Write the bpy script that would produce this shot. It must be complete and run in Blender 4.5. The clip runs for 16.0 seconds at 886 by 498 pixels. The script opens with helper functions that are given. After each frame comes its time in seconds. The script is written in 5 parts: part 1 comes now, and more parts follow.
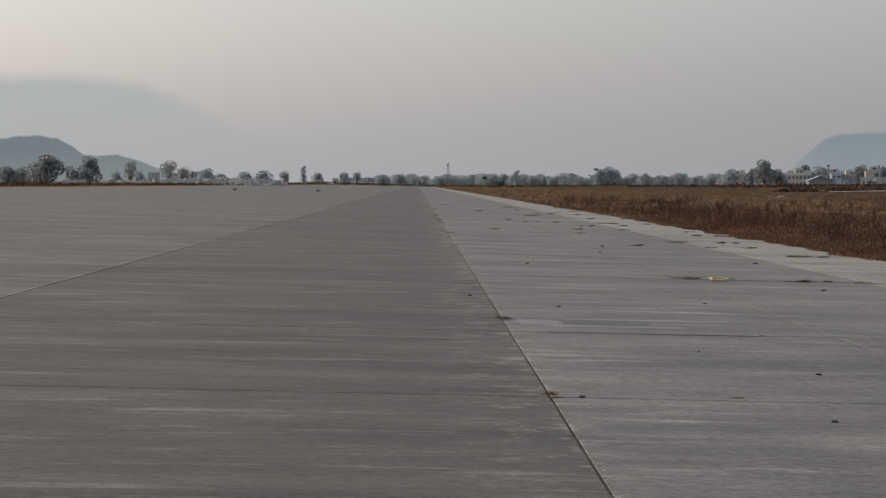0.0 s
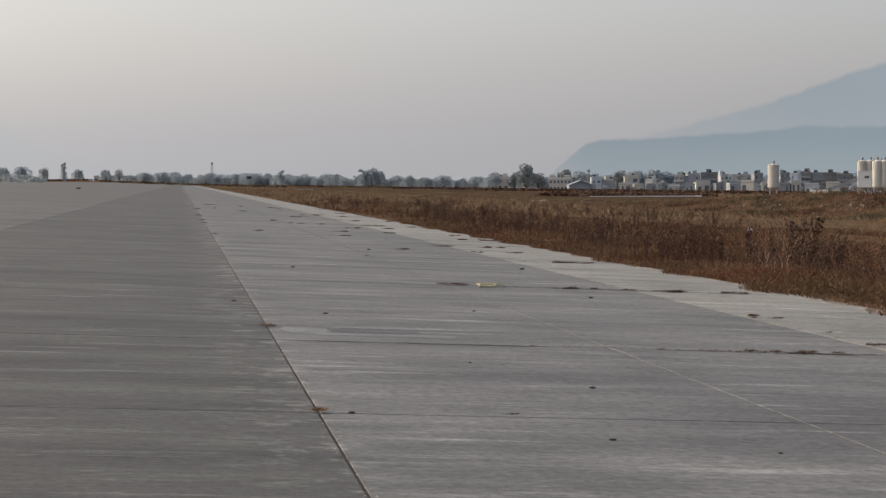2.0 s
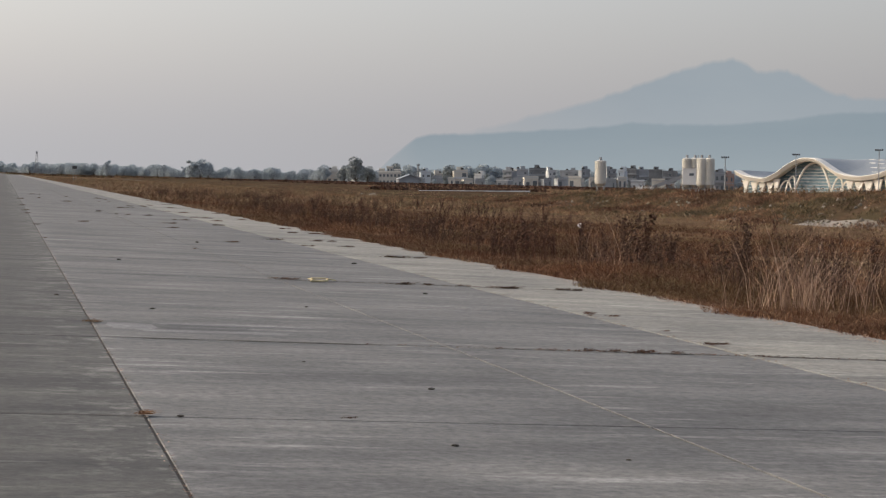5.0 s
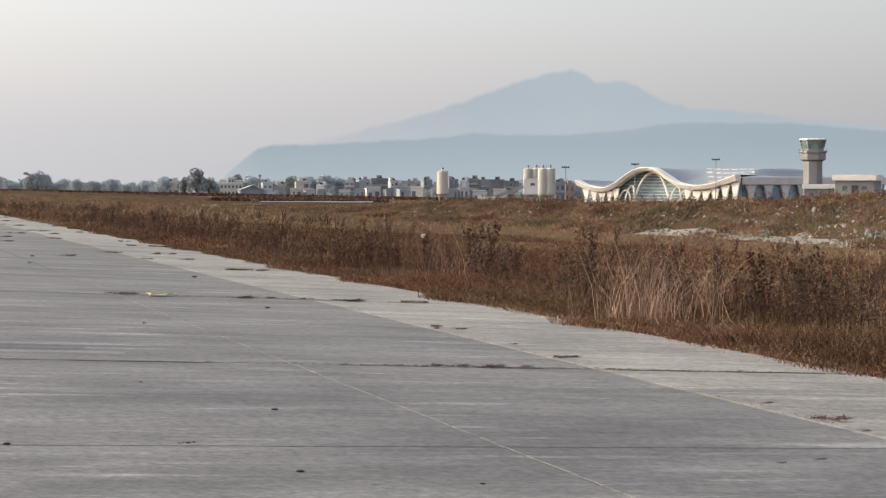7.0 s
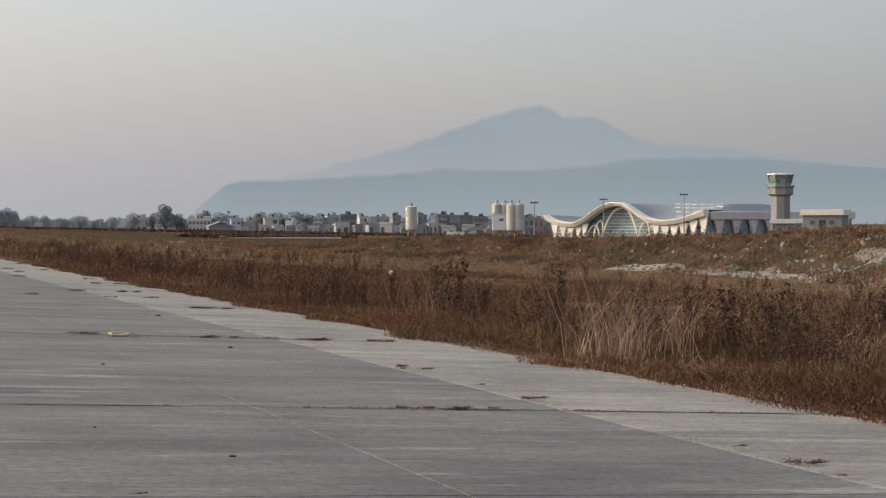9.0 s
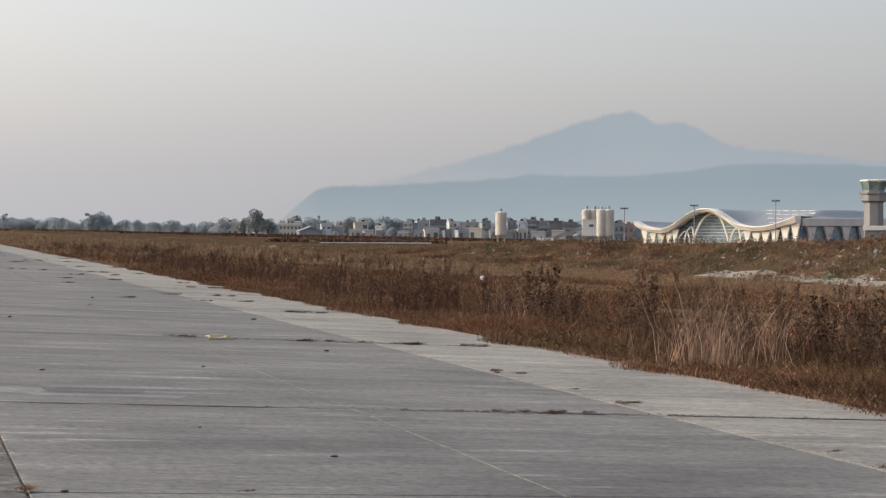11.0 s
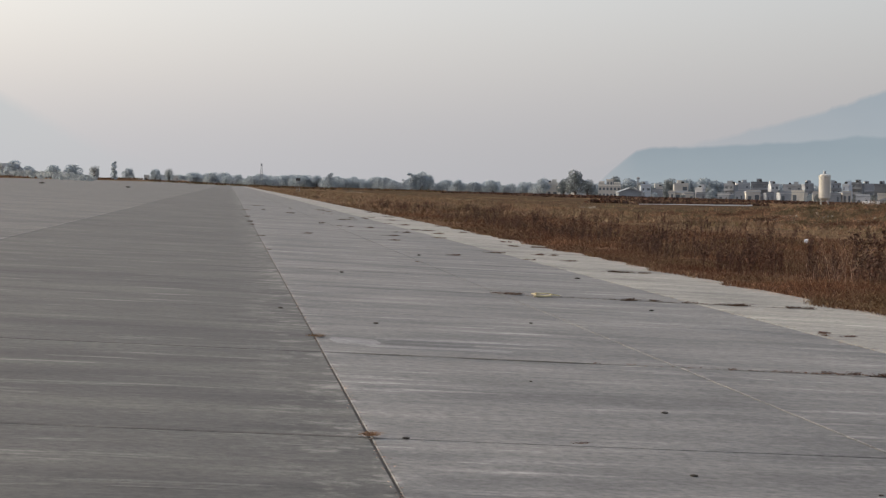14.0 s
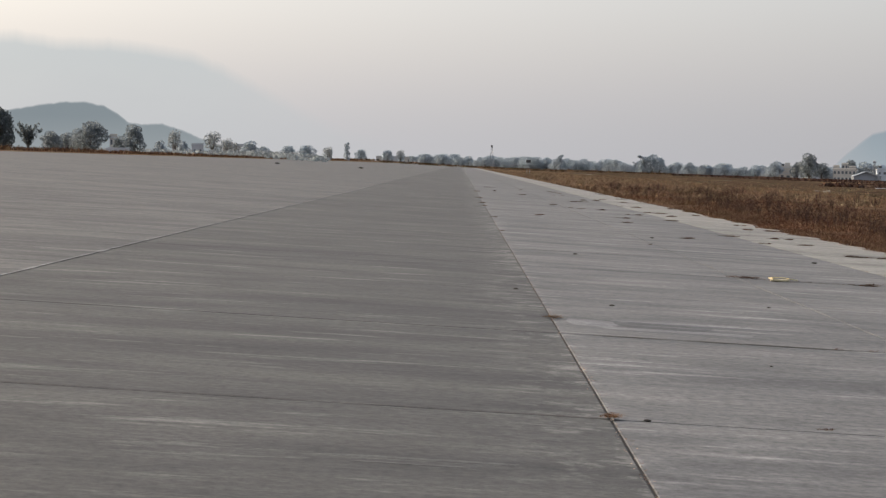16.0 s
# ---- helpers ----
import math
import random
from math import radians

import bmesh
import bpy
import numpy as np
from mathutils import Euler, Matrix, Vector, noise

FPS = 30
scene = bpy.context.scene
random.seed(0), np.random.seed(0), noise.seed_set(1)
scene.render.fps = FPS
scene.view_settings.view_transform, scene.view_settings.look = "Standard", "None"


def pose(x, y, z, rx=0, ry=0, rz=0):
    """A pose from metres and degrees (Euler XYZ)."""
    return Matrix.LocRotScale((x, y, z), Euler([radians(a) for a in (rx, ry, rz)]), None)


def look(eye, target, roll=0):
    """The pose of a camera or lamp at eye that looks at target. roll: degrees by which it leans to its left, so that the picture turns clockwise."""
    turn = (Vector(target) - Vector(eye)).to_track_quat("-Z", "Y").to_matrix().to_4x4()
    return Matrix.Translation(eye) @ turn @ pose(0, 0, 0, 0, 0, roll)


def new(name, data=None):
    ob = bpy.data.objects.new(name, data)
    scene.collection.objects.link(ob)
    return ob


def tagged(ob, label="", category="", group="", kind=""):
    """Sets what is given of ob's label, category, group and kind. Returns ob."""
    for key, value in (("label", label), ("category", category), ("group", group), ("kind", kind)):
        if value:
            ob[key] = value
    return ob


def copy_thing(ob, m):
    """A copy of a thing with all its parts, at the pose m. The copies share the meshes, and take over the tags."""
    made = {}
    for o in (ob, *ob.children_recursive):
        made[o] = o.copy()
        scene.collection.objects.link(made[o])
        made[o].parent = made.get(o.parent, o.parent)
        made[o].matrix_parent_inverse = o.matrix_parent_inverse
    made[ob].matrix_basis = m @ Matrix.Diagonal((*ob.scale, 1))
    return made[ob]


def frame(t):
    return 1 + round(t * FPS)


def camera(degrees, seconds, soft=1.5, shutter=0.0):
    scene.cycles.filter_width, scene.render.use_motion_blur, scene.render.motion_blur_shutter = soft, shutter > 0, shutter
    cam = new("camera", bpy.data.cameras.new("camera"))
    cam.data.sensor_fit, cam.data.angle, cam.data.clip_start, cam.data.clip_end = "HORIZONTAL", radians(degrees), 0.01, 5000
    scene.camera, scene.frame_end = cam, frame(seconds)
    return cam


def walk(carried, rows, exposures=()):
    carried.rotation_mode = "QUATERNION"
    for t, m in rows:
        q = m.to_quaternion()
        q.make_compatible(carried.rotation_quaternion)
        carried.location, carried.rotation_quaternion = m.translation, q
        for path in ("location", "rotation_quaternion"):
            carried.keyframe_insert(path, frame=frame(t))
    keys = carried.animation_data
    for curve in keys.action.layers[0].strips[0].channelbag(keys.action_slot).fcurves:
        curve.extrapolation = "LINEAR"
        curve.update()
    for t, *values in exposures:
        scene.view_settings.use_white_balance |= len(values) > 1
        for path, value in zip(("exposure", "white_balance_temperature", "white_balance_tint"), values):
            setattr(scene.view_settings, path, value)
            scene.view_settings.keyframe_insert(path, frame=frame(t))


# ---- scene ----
# The runway frame: V runs along the runway, U across it to the right.
TURN = radians(2.6)
CA, SA = math.cos(TURN), math.sin(TURN)
FALL = 0.0458          # the pavement's fall to the right, fitted to the camera's view

cam = camera(26.17, 16.0, soft=1.3)
PATH = [
    (0.0, -0.026, -1.151, 1.265, 3.330, -2.088, -1.316), (0.5, 0.001, -0.685, 1.276, 4.796, -2.281, -1.120), (1.0, 0.015, -0.565, 1.286, 6.549, -2.250, -0.891),
    (1.5, -0.018, -0.808, 1.296, 8.518, -2.132, -0.602), (2.0, 0.000, -0.627, 1.292, 10.425, -2.175, -0.445), (2.5, -0.038, -0.790, 1.302, 12.328, -1.903, -0.319),
    (3.0, -0.036, -0.737, 1.295, 13.068, -2.012, -0.309), (3.5, -0.039, -0.739, 1.290, 13.616, -2.127, -0.301), (4.0, -0.007, -0.521, 1.288, 14.275, -2.290, -0.034),
    (6.5, 0.107, 0.093, 1.292, 18.814, -2.184, 0.174), (7.0, 0.174, 0.311, 1.290, 20.302, -2.053, 0.060), (7.5, 0.319, 0.734, 1.297, 20.717, -1.920, -0.051),
    (8.0, 0.334, 0.763, 1.291, 21.021, -1.734, 0.066), (8.2, 0.339, 0.732, 1.296, 21.230, -1.552, 0.020), (10.3, 0.296, 0.603, 1.312, 21.050, -0.645, -0.290),
    (10.5, 0.278, 0.585, 1.314, 20.337, -0.657, 0.033), (11.0, 0.199, 0.438, 1.312, 18.545, -0.820, 0.101), (11.5, 0.135, 0.226, 1.305, 17.447, -0.718, 0.114),
    (12.0, 0.123, 0.243, 1.301, 15.839, -1.164, 0.193), (12.5, 0.119, 0.265, 1.296, 15.147, -1.119, 0.374), (13.0, 0.109, 0.280, 1.299, 13.296, -1.432, 0.114),
    (13.5, 0.095, 0.304, 1.294, 10.760, -1.793, 0.312), (14.0, 0.073, 0.302, 1.295, 8.995, -2.039, 0.524), (14.5, 0.051, 0.297, 1.297, 6.874, -2.252, 0.657),
    (15.0, 0.042, 0.316, 1.291, 5.395, -2.249, 0.832), (15.5, 0.017, 0.314, 1.285, 3.746, -2.771, 0.800), (16.0, -0.001, 0.296, 1.290, 2.118, -2.661, 0.843),
]
# seconds, eye, then heading to the right of north, tilt and lean in degrees
walk(cam, [(t, pose(x, y, z, 90 + tilt, 0, -yaw) @ pose(0, 0, 0, 0, 0, lean)) for t, x, y, z, yaw, tilt, lean in PATH],
     exposures=[(0.0, -0.36), (1.0, -0.38), (1.5, -0.14), (2.0, -0.12), (3.0, -0.05), (4.0, -0.09), (6.5, 0.25), (7.0, 0.38), (7.5, 0.22), (8.0, -0.06), (10.3, 0.03), (11.5, 0.14), (12.0, 0.10), (13.0, 0.05), (14.0, 0.06), (16.0, 0.08)])

# ---- light ----
world = bpy.data.worlds.new("hazy_sky")
scene.world = world
world.use_nodes = True
wn, wl = world.node_tree.nodes, world.node_tree.links
wn.clear()
sky = wn.new("ShaderNodeTexSky")
sky.sky_type, sky.sun_disc = "NISHITA", False
sky.sun_elevation, sky.sun_rotation = radians(25), radians(-62)
sky.air_density, sky.dust_density, sky.ozone_density = 1.0, 7.0, 1.0
bg_sky, bg_haze, add_bg, wout = wn.new("ShaderNodeBackground"), wn.new("ShaderNodeBackground"), wn.new("ShaderNodeAddShader"), wn.new("ShaderNodeOutputWorld")
bg_sky.inputs["Strength"].default_value = 0.142
bg_haze.inputs["Color"].default_value = (0.389, 0.389, 0.412, 1)
wl.new(sky.outputs[0], bg_sky.inputs[0])
SUN_DIR = Vector((math.sin(radians(-62)) * math.cos(radians(25)), math.cos(radians(-62)) * math.cos(radians(25)), math.sin(radians(25))))
toward, spread, look_dir = wn.new("ShaderNodeVectorMath"), wn.new("ShaderNodeMapRange"), wn.new("ShaderNodeTexCoord")
toward.operation = "DOT_PRODUCT"
toward.inputs[1].default_value = SUN_DIR
for k, val in enumerate((-0.1, 0.6, 0.74, 1.14)):
    spread.inputs[k + 1].default_value = val
wl.new(look_dir.outputs["Generated"], toward.inputs[0])
wl.new(toward.outputs["Value"], spread.inputs[0])
height, low_haze, both = wn.new("ShaderNodeSeparateXYZ"), wn.new("ShaderNodeMapRange"), wn.new("ShaderNodeMath")
for k, val in enumerate((0.0, 0.16, 1.20, 1.0)):
    low_haze.inputs[k + 1].default_value = val
both.operation = "MULTIPLY"
wl.new(look_dir.outputs["Generated"], height.inputs[0])
wl.new(height.outputs["Z"], low_haze.inputs[0])
wl.new(spread.outputs[0], both.inputs[0])
wl.new(low_haze.outputs[0], both.inputs[1])
wl.new(both.outputs[0], bg_haze.inputs["Strength"])
wl.new(bg_sky.outputs[0], add_bg.inputs[0])
wl.new(bg_haze.outputs[0], add_bg.inputs[1])
wl.new(add_bg.outputs[0], wout.inputs[0])
sun = new("sun", bpy.data.lights.new("sun", "SUN"))
sun.data.energy, sun.data.angle, sun.data.color = 1.8, radians(4), (1.0, 0.9, 0.76)
sun.matrix_world = look(SUN_DIR * 50, (0, 0, 0))


# ---- helpers of the scene ----
def uv_xy(u, v):
    return u * CA + v * SA, -u * SA + v * CA


def pave_z(u, v):
    return -FALL * (u * CA + v * SA)


EDGE_R, EDGE_L = 8.92, -44.0
RISE = 0.13            # degrees added to far elevations so that they fit the camera's view


def smooth(a, b, t):
    t = min(max((t - a) / (b - a), 0.0), 1.0)
    return t * t * (3 - 2 * t)


def ground_z(u, v):
    """The lie of the land."""
    if u <= EDGE_L:
        out = EDGE_L - u
        return pave_z(EDGE_L, min(v, 600)) + 0.05 + 0.0025 * min(out, 400) - 0.0016 * max(v - 600, 0) * 0.6
    if u < EDGE_R:
        return pave_z(u, v) - 0.12 * smooth(0, 0.2, u - EDGE_L) * (1 - smooth(EDGE_R - 0.2, EDGE_R, u))
    out = u - EDGE_R
    z = pave_z(EDGE_R, v) - 0.04 * smooth(0, 0.3, out) - 0.033 * min(out, 38)
    z -= 0.019 * min(max(out - 50, 0), 420)
    return z


def far(az, dist, z=None):
    """A place by heading and distance from the start of the walk."""
    x, y = dist * math.sin(radians(az)), dist * math.cos(radians(az))
    if z is None:
        z = ground_z(x * CA - y * SA, x * SA + y * CA)
    return Vector((x, y, z))


def link(bm, name, mat, parent=None, label="", smooth_faces=False):
    me = bpy.data.meshes.new(name)
    bm.to_mesh(me)
    bm.free()
    return link_mesh(me, name, mat, parent, label, smooth_faces)


def link_mesh(me, name, mat, parent=None, label="", smooth_faces=False):
    for m in (mat if isinstance(mat, (list, tuple)) else [mat]):
        me.materials.append(m)
    if smooth_faces:
        me.shade_smooth()
    ob = new(name, me)
    if parent is not None:
        ob.parent = parent
    if label:
        ob["label"] = label
    return ob


part = lambda name, bm, material, parent, label="": link(bm, name, material, parent, label)


def box(bm, x0, x1, y0, y1, z0, z1, bevel=0.0):
    vs = bmesh.ops.create_cube(bm, size=1.0)["verts"]
    for q in vs:
        q.co = Vector((x0 + (q.co.x + 0.5) * (x1 - x0), y0 + (q.co.y + 0.5) * (y1 - y0), z0 + (q.co.z + 0.5) * (z1 - z0)))
    if bevel:
        es = {e for q in vs for e in q.link_edges}
        bmesh.ops.bevel(bm, geom=list(es), offset=bevel, segments=1, affect="EDGES")
    return vs


def boxed(*a, bevel=0.0):
    bm = bmesh.new()
    box(bm, *a, bevel=bevel)
    return bm


def tube(bm, pts, radii, sides=8, cap=True):
    """A tapered tube along points."""
    rings = []
    for i, p in enumerate(pts):
        p = Vector(p)
        d = Vector(pts[min(i + 1, len(pts) - 1)]) - Vector(pts[max(i - 1, 0)])
        q = d.to_track_quat("Z", "Y") if d.length > 1e-6 else Vector((0, 0, 1)).to_track_quat("Z", "Y")
        rings.append([bm.verts.new(p + q @ Vector((radii[i] * math.cos(2 * math.pi * k / sides), radii[i] * math.sin(2 * math.pi * k / sides), 0))) for k in range(sides)])
    for a, b in zip(rings, rings[1:]):
        for k in range(sides):
            bm.faces.new((a[k], a[(k + 1) % sides], b[(k + 1) % sides], b[k]))
    if cap:
        bm.faces.new(rings[0][::-1])
        bm.faces.new(rings[-1])
    return rings


def mesh_np(name, verts, faces):
    """A mesh from arrays; all faces have the same number of corners."""
    me = bpy.data.meshes.new(name)
    verts, faces = np.asarray(verts, dtype=np.float32), np.asarray(faces, dtype=np.int32)
    n, k = faces.shape
    me.vertices.add(len(verts))
    me.vertices.foreach_set("co", verts.ravel())
    me.loops.add(n * k)
    me.loops.foreach_set("vertex_index", faces.ravel())
    me.polygons.add(n)
    me.polygons.foreach_set("loop_start", np.arange(0, n * k, k, dtype=np.int32))
    me.update(calc_edges=True)
    me.validate()
    me.shade_flat()
    return me


# ---- materials ----
def material(name, rough=0.8, metal=0.0):
    m = bpy.data.materials.new(name)
    m.use_nodes = True
    b = m.node_tree.nodes["Principled BSDF"]
    b.inputs["Roughness"].default_value, b.inputs["Metallic"].default_value = rough, metal
    return m, m.node_tree, b


def add(tree, kind, **values):
    n = tree.nodes.new(kind)
    for k, val in values.items():
        n.inputs[k.replace("_", " ")].default_value = val
    return n


def ramp(tree, fac, stops):
    r = tree.nodes.new("ShaderNodeValToRGB")
    while len(r.color_ramp.elements) < len(stops):
        r.color_ramp.elements.new(0.5)
    for e, (pos, c) in zip(r.color_ramp.elements, stops):
        e.position, e.color = pos, (*c, 1) if len(c) == 3 else c
    tree.links.new(fac, r.inputs[0])
    return r.outputs[0]


def mixed(tree, kind, fac, a, b):
    n = tree.nodes.new("ShaderNodeMix")
    n.data_type, n.blend_type = "RGBA", kind
    for i, val in ((0, fac), (6, a), (7, b)):
        if isinstance(val, (int, float)):
            n.inputs[i].default_value = val
        elif isinstance(val, tuple):
            n.inputs[i].default_value = (*val, 1)
        else:
            tree.links.new(val, n.inputs[i])
    return n.outputs[2]


def coords(tree, scale=(1, 1, 1), kind="Object", turn=0.0):
    if kind == "Position":
        src = tree.nodes.new("ShaderNodeNewGeometry").outputs["Position"]
    else:
        src = tree.nodes.new("ShaderNodeTexCoord").outputs[kind]
    mp = add(tree, "ShaderNodeMapping", Scale=scale, Rotation=(0, 0, turn))
    tree.links.new(src, mp.inputs[0])
    return mp.outputs[0]


def noisy(tree, vec, scale, detail=4.0, rough=0.55):
    n = add(tree, "ShaderNodeTexNoise", Scale=scale, Detail=detail, Roughness=rough)
    tree.links.new(vec, n.inputs["Vector"])
    return n.outputs["Fac"]


def bumped(tree, bsdf, height, strength=0.3, distance=0.01):
    b = add(tree, "ShaderNodeBump", Strength=strength, Distance=distance)
    tree.links.new(height, b.inputs["Height"])
    tree.links.new(b.outputs[0], bsdf.inputs["Normal"])


def plain(name, colour, rough=0.8, metal=0.0, vary=0.12, scale=0.6):
    """Paint, plaster or metal with faint stains."""
    m, t, b = material(name, rough, metal)
    p = coords(t, kind="Position")
    n = noisy(t, p, scale, 5)
    fine = noisy(t, p, scale * 9, 3)
    lo, hi = tuple(c * (1 - vary) for c in colour), tuple(min(c * (1 + vary), 1) for c in colour)
    c = ramp(t, n, [(0.3, lo), (0.7, hi)])
    t.links.new(mixed(t, "MULTIPLY", 0.35, c, ramp(t, fine, [(0.3, (0.75, 0.75, 0.75)), (0.7, (1, 1, 1))])), b.inputs["Base Color"])
    return m


def concrete(name, lo, hi, tint):
    """Brushed pavement concrete: streaks run across the runway, with pale scuffs, stains and fine grit."""
    m, t, b = material(name, 0.8)
    b.inputs["Specular IOR Level"].default_value = 0.32
    base = coords(t, (1, 1, 1), "Position", TURN)
    def stretched(sx, sy):
        mp = add(t, "ShaderNodeMapping", Scale=(sx, sy, 1))
        t.links.new(base, mp.inputs[0])
        return mp.outputs[0]
    broom = noisy(t, stretched(1.5, 7.5), 1.0, 9, 0.78)
    scuff = noisy(t, stretched(0.55, 3.4), 1.0, 9, 0.70)
    stain = noisy(t, stretched(0.34, 1.25), 1.1, 8, 0.66)
    cloud = noisy(t, stretched(0.10, 0.34), 1.0, 5, 0.6)
    blot = noisy(t, stretched(0.8, 1.0), 1.0, 7, 0.7)
    grit = noisy(t, stretched(15.0, 17.0), 1.0, 5, 0.78)
    info = t.nodes.new("ShaderNodeObjectInfo")
    c = ramp(t, broom, [(0.30, lo), (0.70, hi)])
    c = mixed(t, "MULTIPLY", 0.9, c, ramp(t, cloud, [(0.32, (0.78, 0.785, 0.80)), (0.5, (0.97, 0.97, 0.97)), (0.69, (1.17, 1.165, 1.14))]))
    c = mixed(t, "MULTIPLY", 0.9, c, ramp(t, stain, [(0.36, (0.66, 0.66, 0.67)), (0.49, (0.95, 0.95, 0.95)), (0.63, (1.25, 1.24, 1.21))]))
    c = mixed(t, "MULTIPLY", 0.6, c, ramp(t, blot, [(0.34, (0.80, 0.79, 0.78)), (0.5, (1, 1, 1)), (0.68, (1.16, 1.15, 1.13))]))
    pale = ramp(t, scuff, [(0.56, (0, 0, 0)), (0.68, (1, 1, 1))])
    c = mixed(t, "MIX", mixed(t, "MULTIPLY", 1.0, pale, (0.5, 0.5, 0.5)), c, tint)
    # spilt mortar and lime along the joint between runway and shoulder
    across = t.nodes.new("ShaderNodeSeparateXYZ")
    t.links.new(base, across.inputs[0])
    side = add(t, "ShaderNodeMapRange")
    for k, val in enumerate((0.0, 1.6, 0.0, 1.0)):
        side.inputs[k + 1].default_value = val
    t.links.new(across.outputs[0], side.inputs[0])
    near_joint = ramp(t, side.outputs[0], [(0.08, (0, 0, 0)), (0.36, (0.6, 0.6, 0.6)), (0.49, (0.9, 0.9, 0.9)), (0.53, (0.3, 0.3, 0.3)), (0.66, (0, 0, 0))])
    lime = ramp(t, noisy(t, stretched(2.2, 2.2), 1.0, 8, 0.75), [(0.50, (0, 0, 0)), (0.62, (0.75, 0.75, 0.75))])
    c = mixed(t, "MIX", mixed(t, "MULTIPLY", 1.0, near_joint, lime), c, tuple(1.05 * q for q in tint))
    c = mixed(t, "MULTIPLY", 0.8, c, ramp(t, grit, [(0.33, (0.50, 0.50, 0.51)), (0.5, (0.97, 0.97, 0.97)), (0.65, (1.38, 1.37, 1.34))]))
    c = mixed(t, "MULTIPLY", 0.8, c, ramp(t, info.outputs["Random"], [(0.0, (0.94, 0.94, 0.945)), (1.0, (1.04, 1.04, 1.035))]))
    t.links.new(c, b.inputs["Base Color"])
    bumped(t, b, broom, 0.25, 0.004)
    return m


def dry_growth(name, stops, rough=0.9):
    """Withered stems: each blade has its own colour, with patches over the field."""
    m, t, b = material(name, rough)
    b.inputs["Specular IOR Level"].default_value = 0.15
    isl = t.nodes.new("ShaderNodeNewGeometry").outputs["Random Per Island"]
    patch = noisy(t, coords(t, kind="Position"), 0.22, 4)
    c = ramp(t, isl, stops)
    kind = noisy(t, coords(t, (0.5, 0.32, 0.5), "Position"), 0.55, 4, 0.6)
    c = mixed(t, "MULTIPLY", 0.85, c, ramp(t, kind, [(0.36, (1.12, 0.98, 0.92)), (0.50, (0.92, 0.95, 0.98)), (0.60, (0.84, 0.97, 0.88)), (0.70, (0.70, 0.80, 0.72))]))
    c = mixed(t, "MULTIPLY", 0.8, c, ramp(t, patch, [(0.3, (0.62, 0.56, 0.5)), (0.5, (0.95, 0.92, 0.88)), (0.7, (1.15, 1.2, 1.05))]))
    t.links.new(c, b.inputs["Base Color"])
    return m


def bleached(name, stops):
    """Bleached straw: every stalk has its own tone."""
    m, t, b = material(name, 0.85)
    b.inputs["Specular IOR Level"].default_value = 0.15
    t.links.new(ramp(t, t.nodes.new("ShaderNodeNewGeometry").outputs["Random Per Island"], stops), b.inputs["Base Color"])
    return m


def mixed_growth(name, hues):
    """Withered and half-green cover: the kind of plant changes from patch to patch."""
    m, t, b = material(name, 0.9)
    b.inputs["Specular IOR Level"].default_value = 0.1
    isl = t.nodes.new("ShaderNodeNewGeometry").outputs["Random Per Island"]
    patch = noisy(t, coords(t, (1, 0.6, 1), "Position"), 0.22, 5, 0.6)
    c = mixed(t, "MULTIPLY", 1.0, ramp(t, patch, hues), ramp(t, isl, [(0.0, (0.55, 0.52, 0.5)), (0.6, (1.0, 1.0, 1.0)), (1.0, (1.7, 1.6, 1.5))]))
    t.links.new(c, b.inputs["Base Color"])
    return m


def soil(name, stops, scale=0.25):
    m, t, b = material(name, 1.0)
    b.inputs["Specular IOR Level"].default_value = 0.0
    p = coords(t, kind="Position")
    big, fine = noisy(t, p, scale, 6, 0.62), noisy(t, p, scale * 22, 4)
    c = ramp(t, big, stops)
    t.links.new(mixed(t, "MULTIPLY", 0.7, c, ramp(t, fine, [(0.3, (0.6, 0.6, 0.6)), (0.7, (1.1, 1.1, 1.1))])), b.inputs["Base Color"])
    bumped(t, b, fine, 0.6, 0.05)
    return m


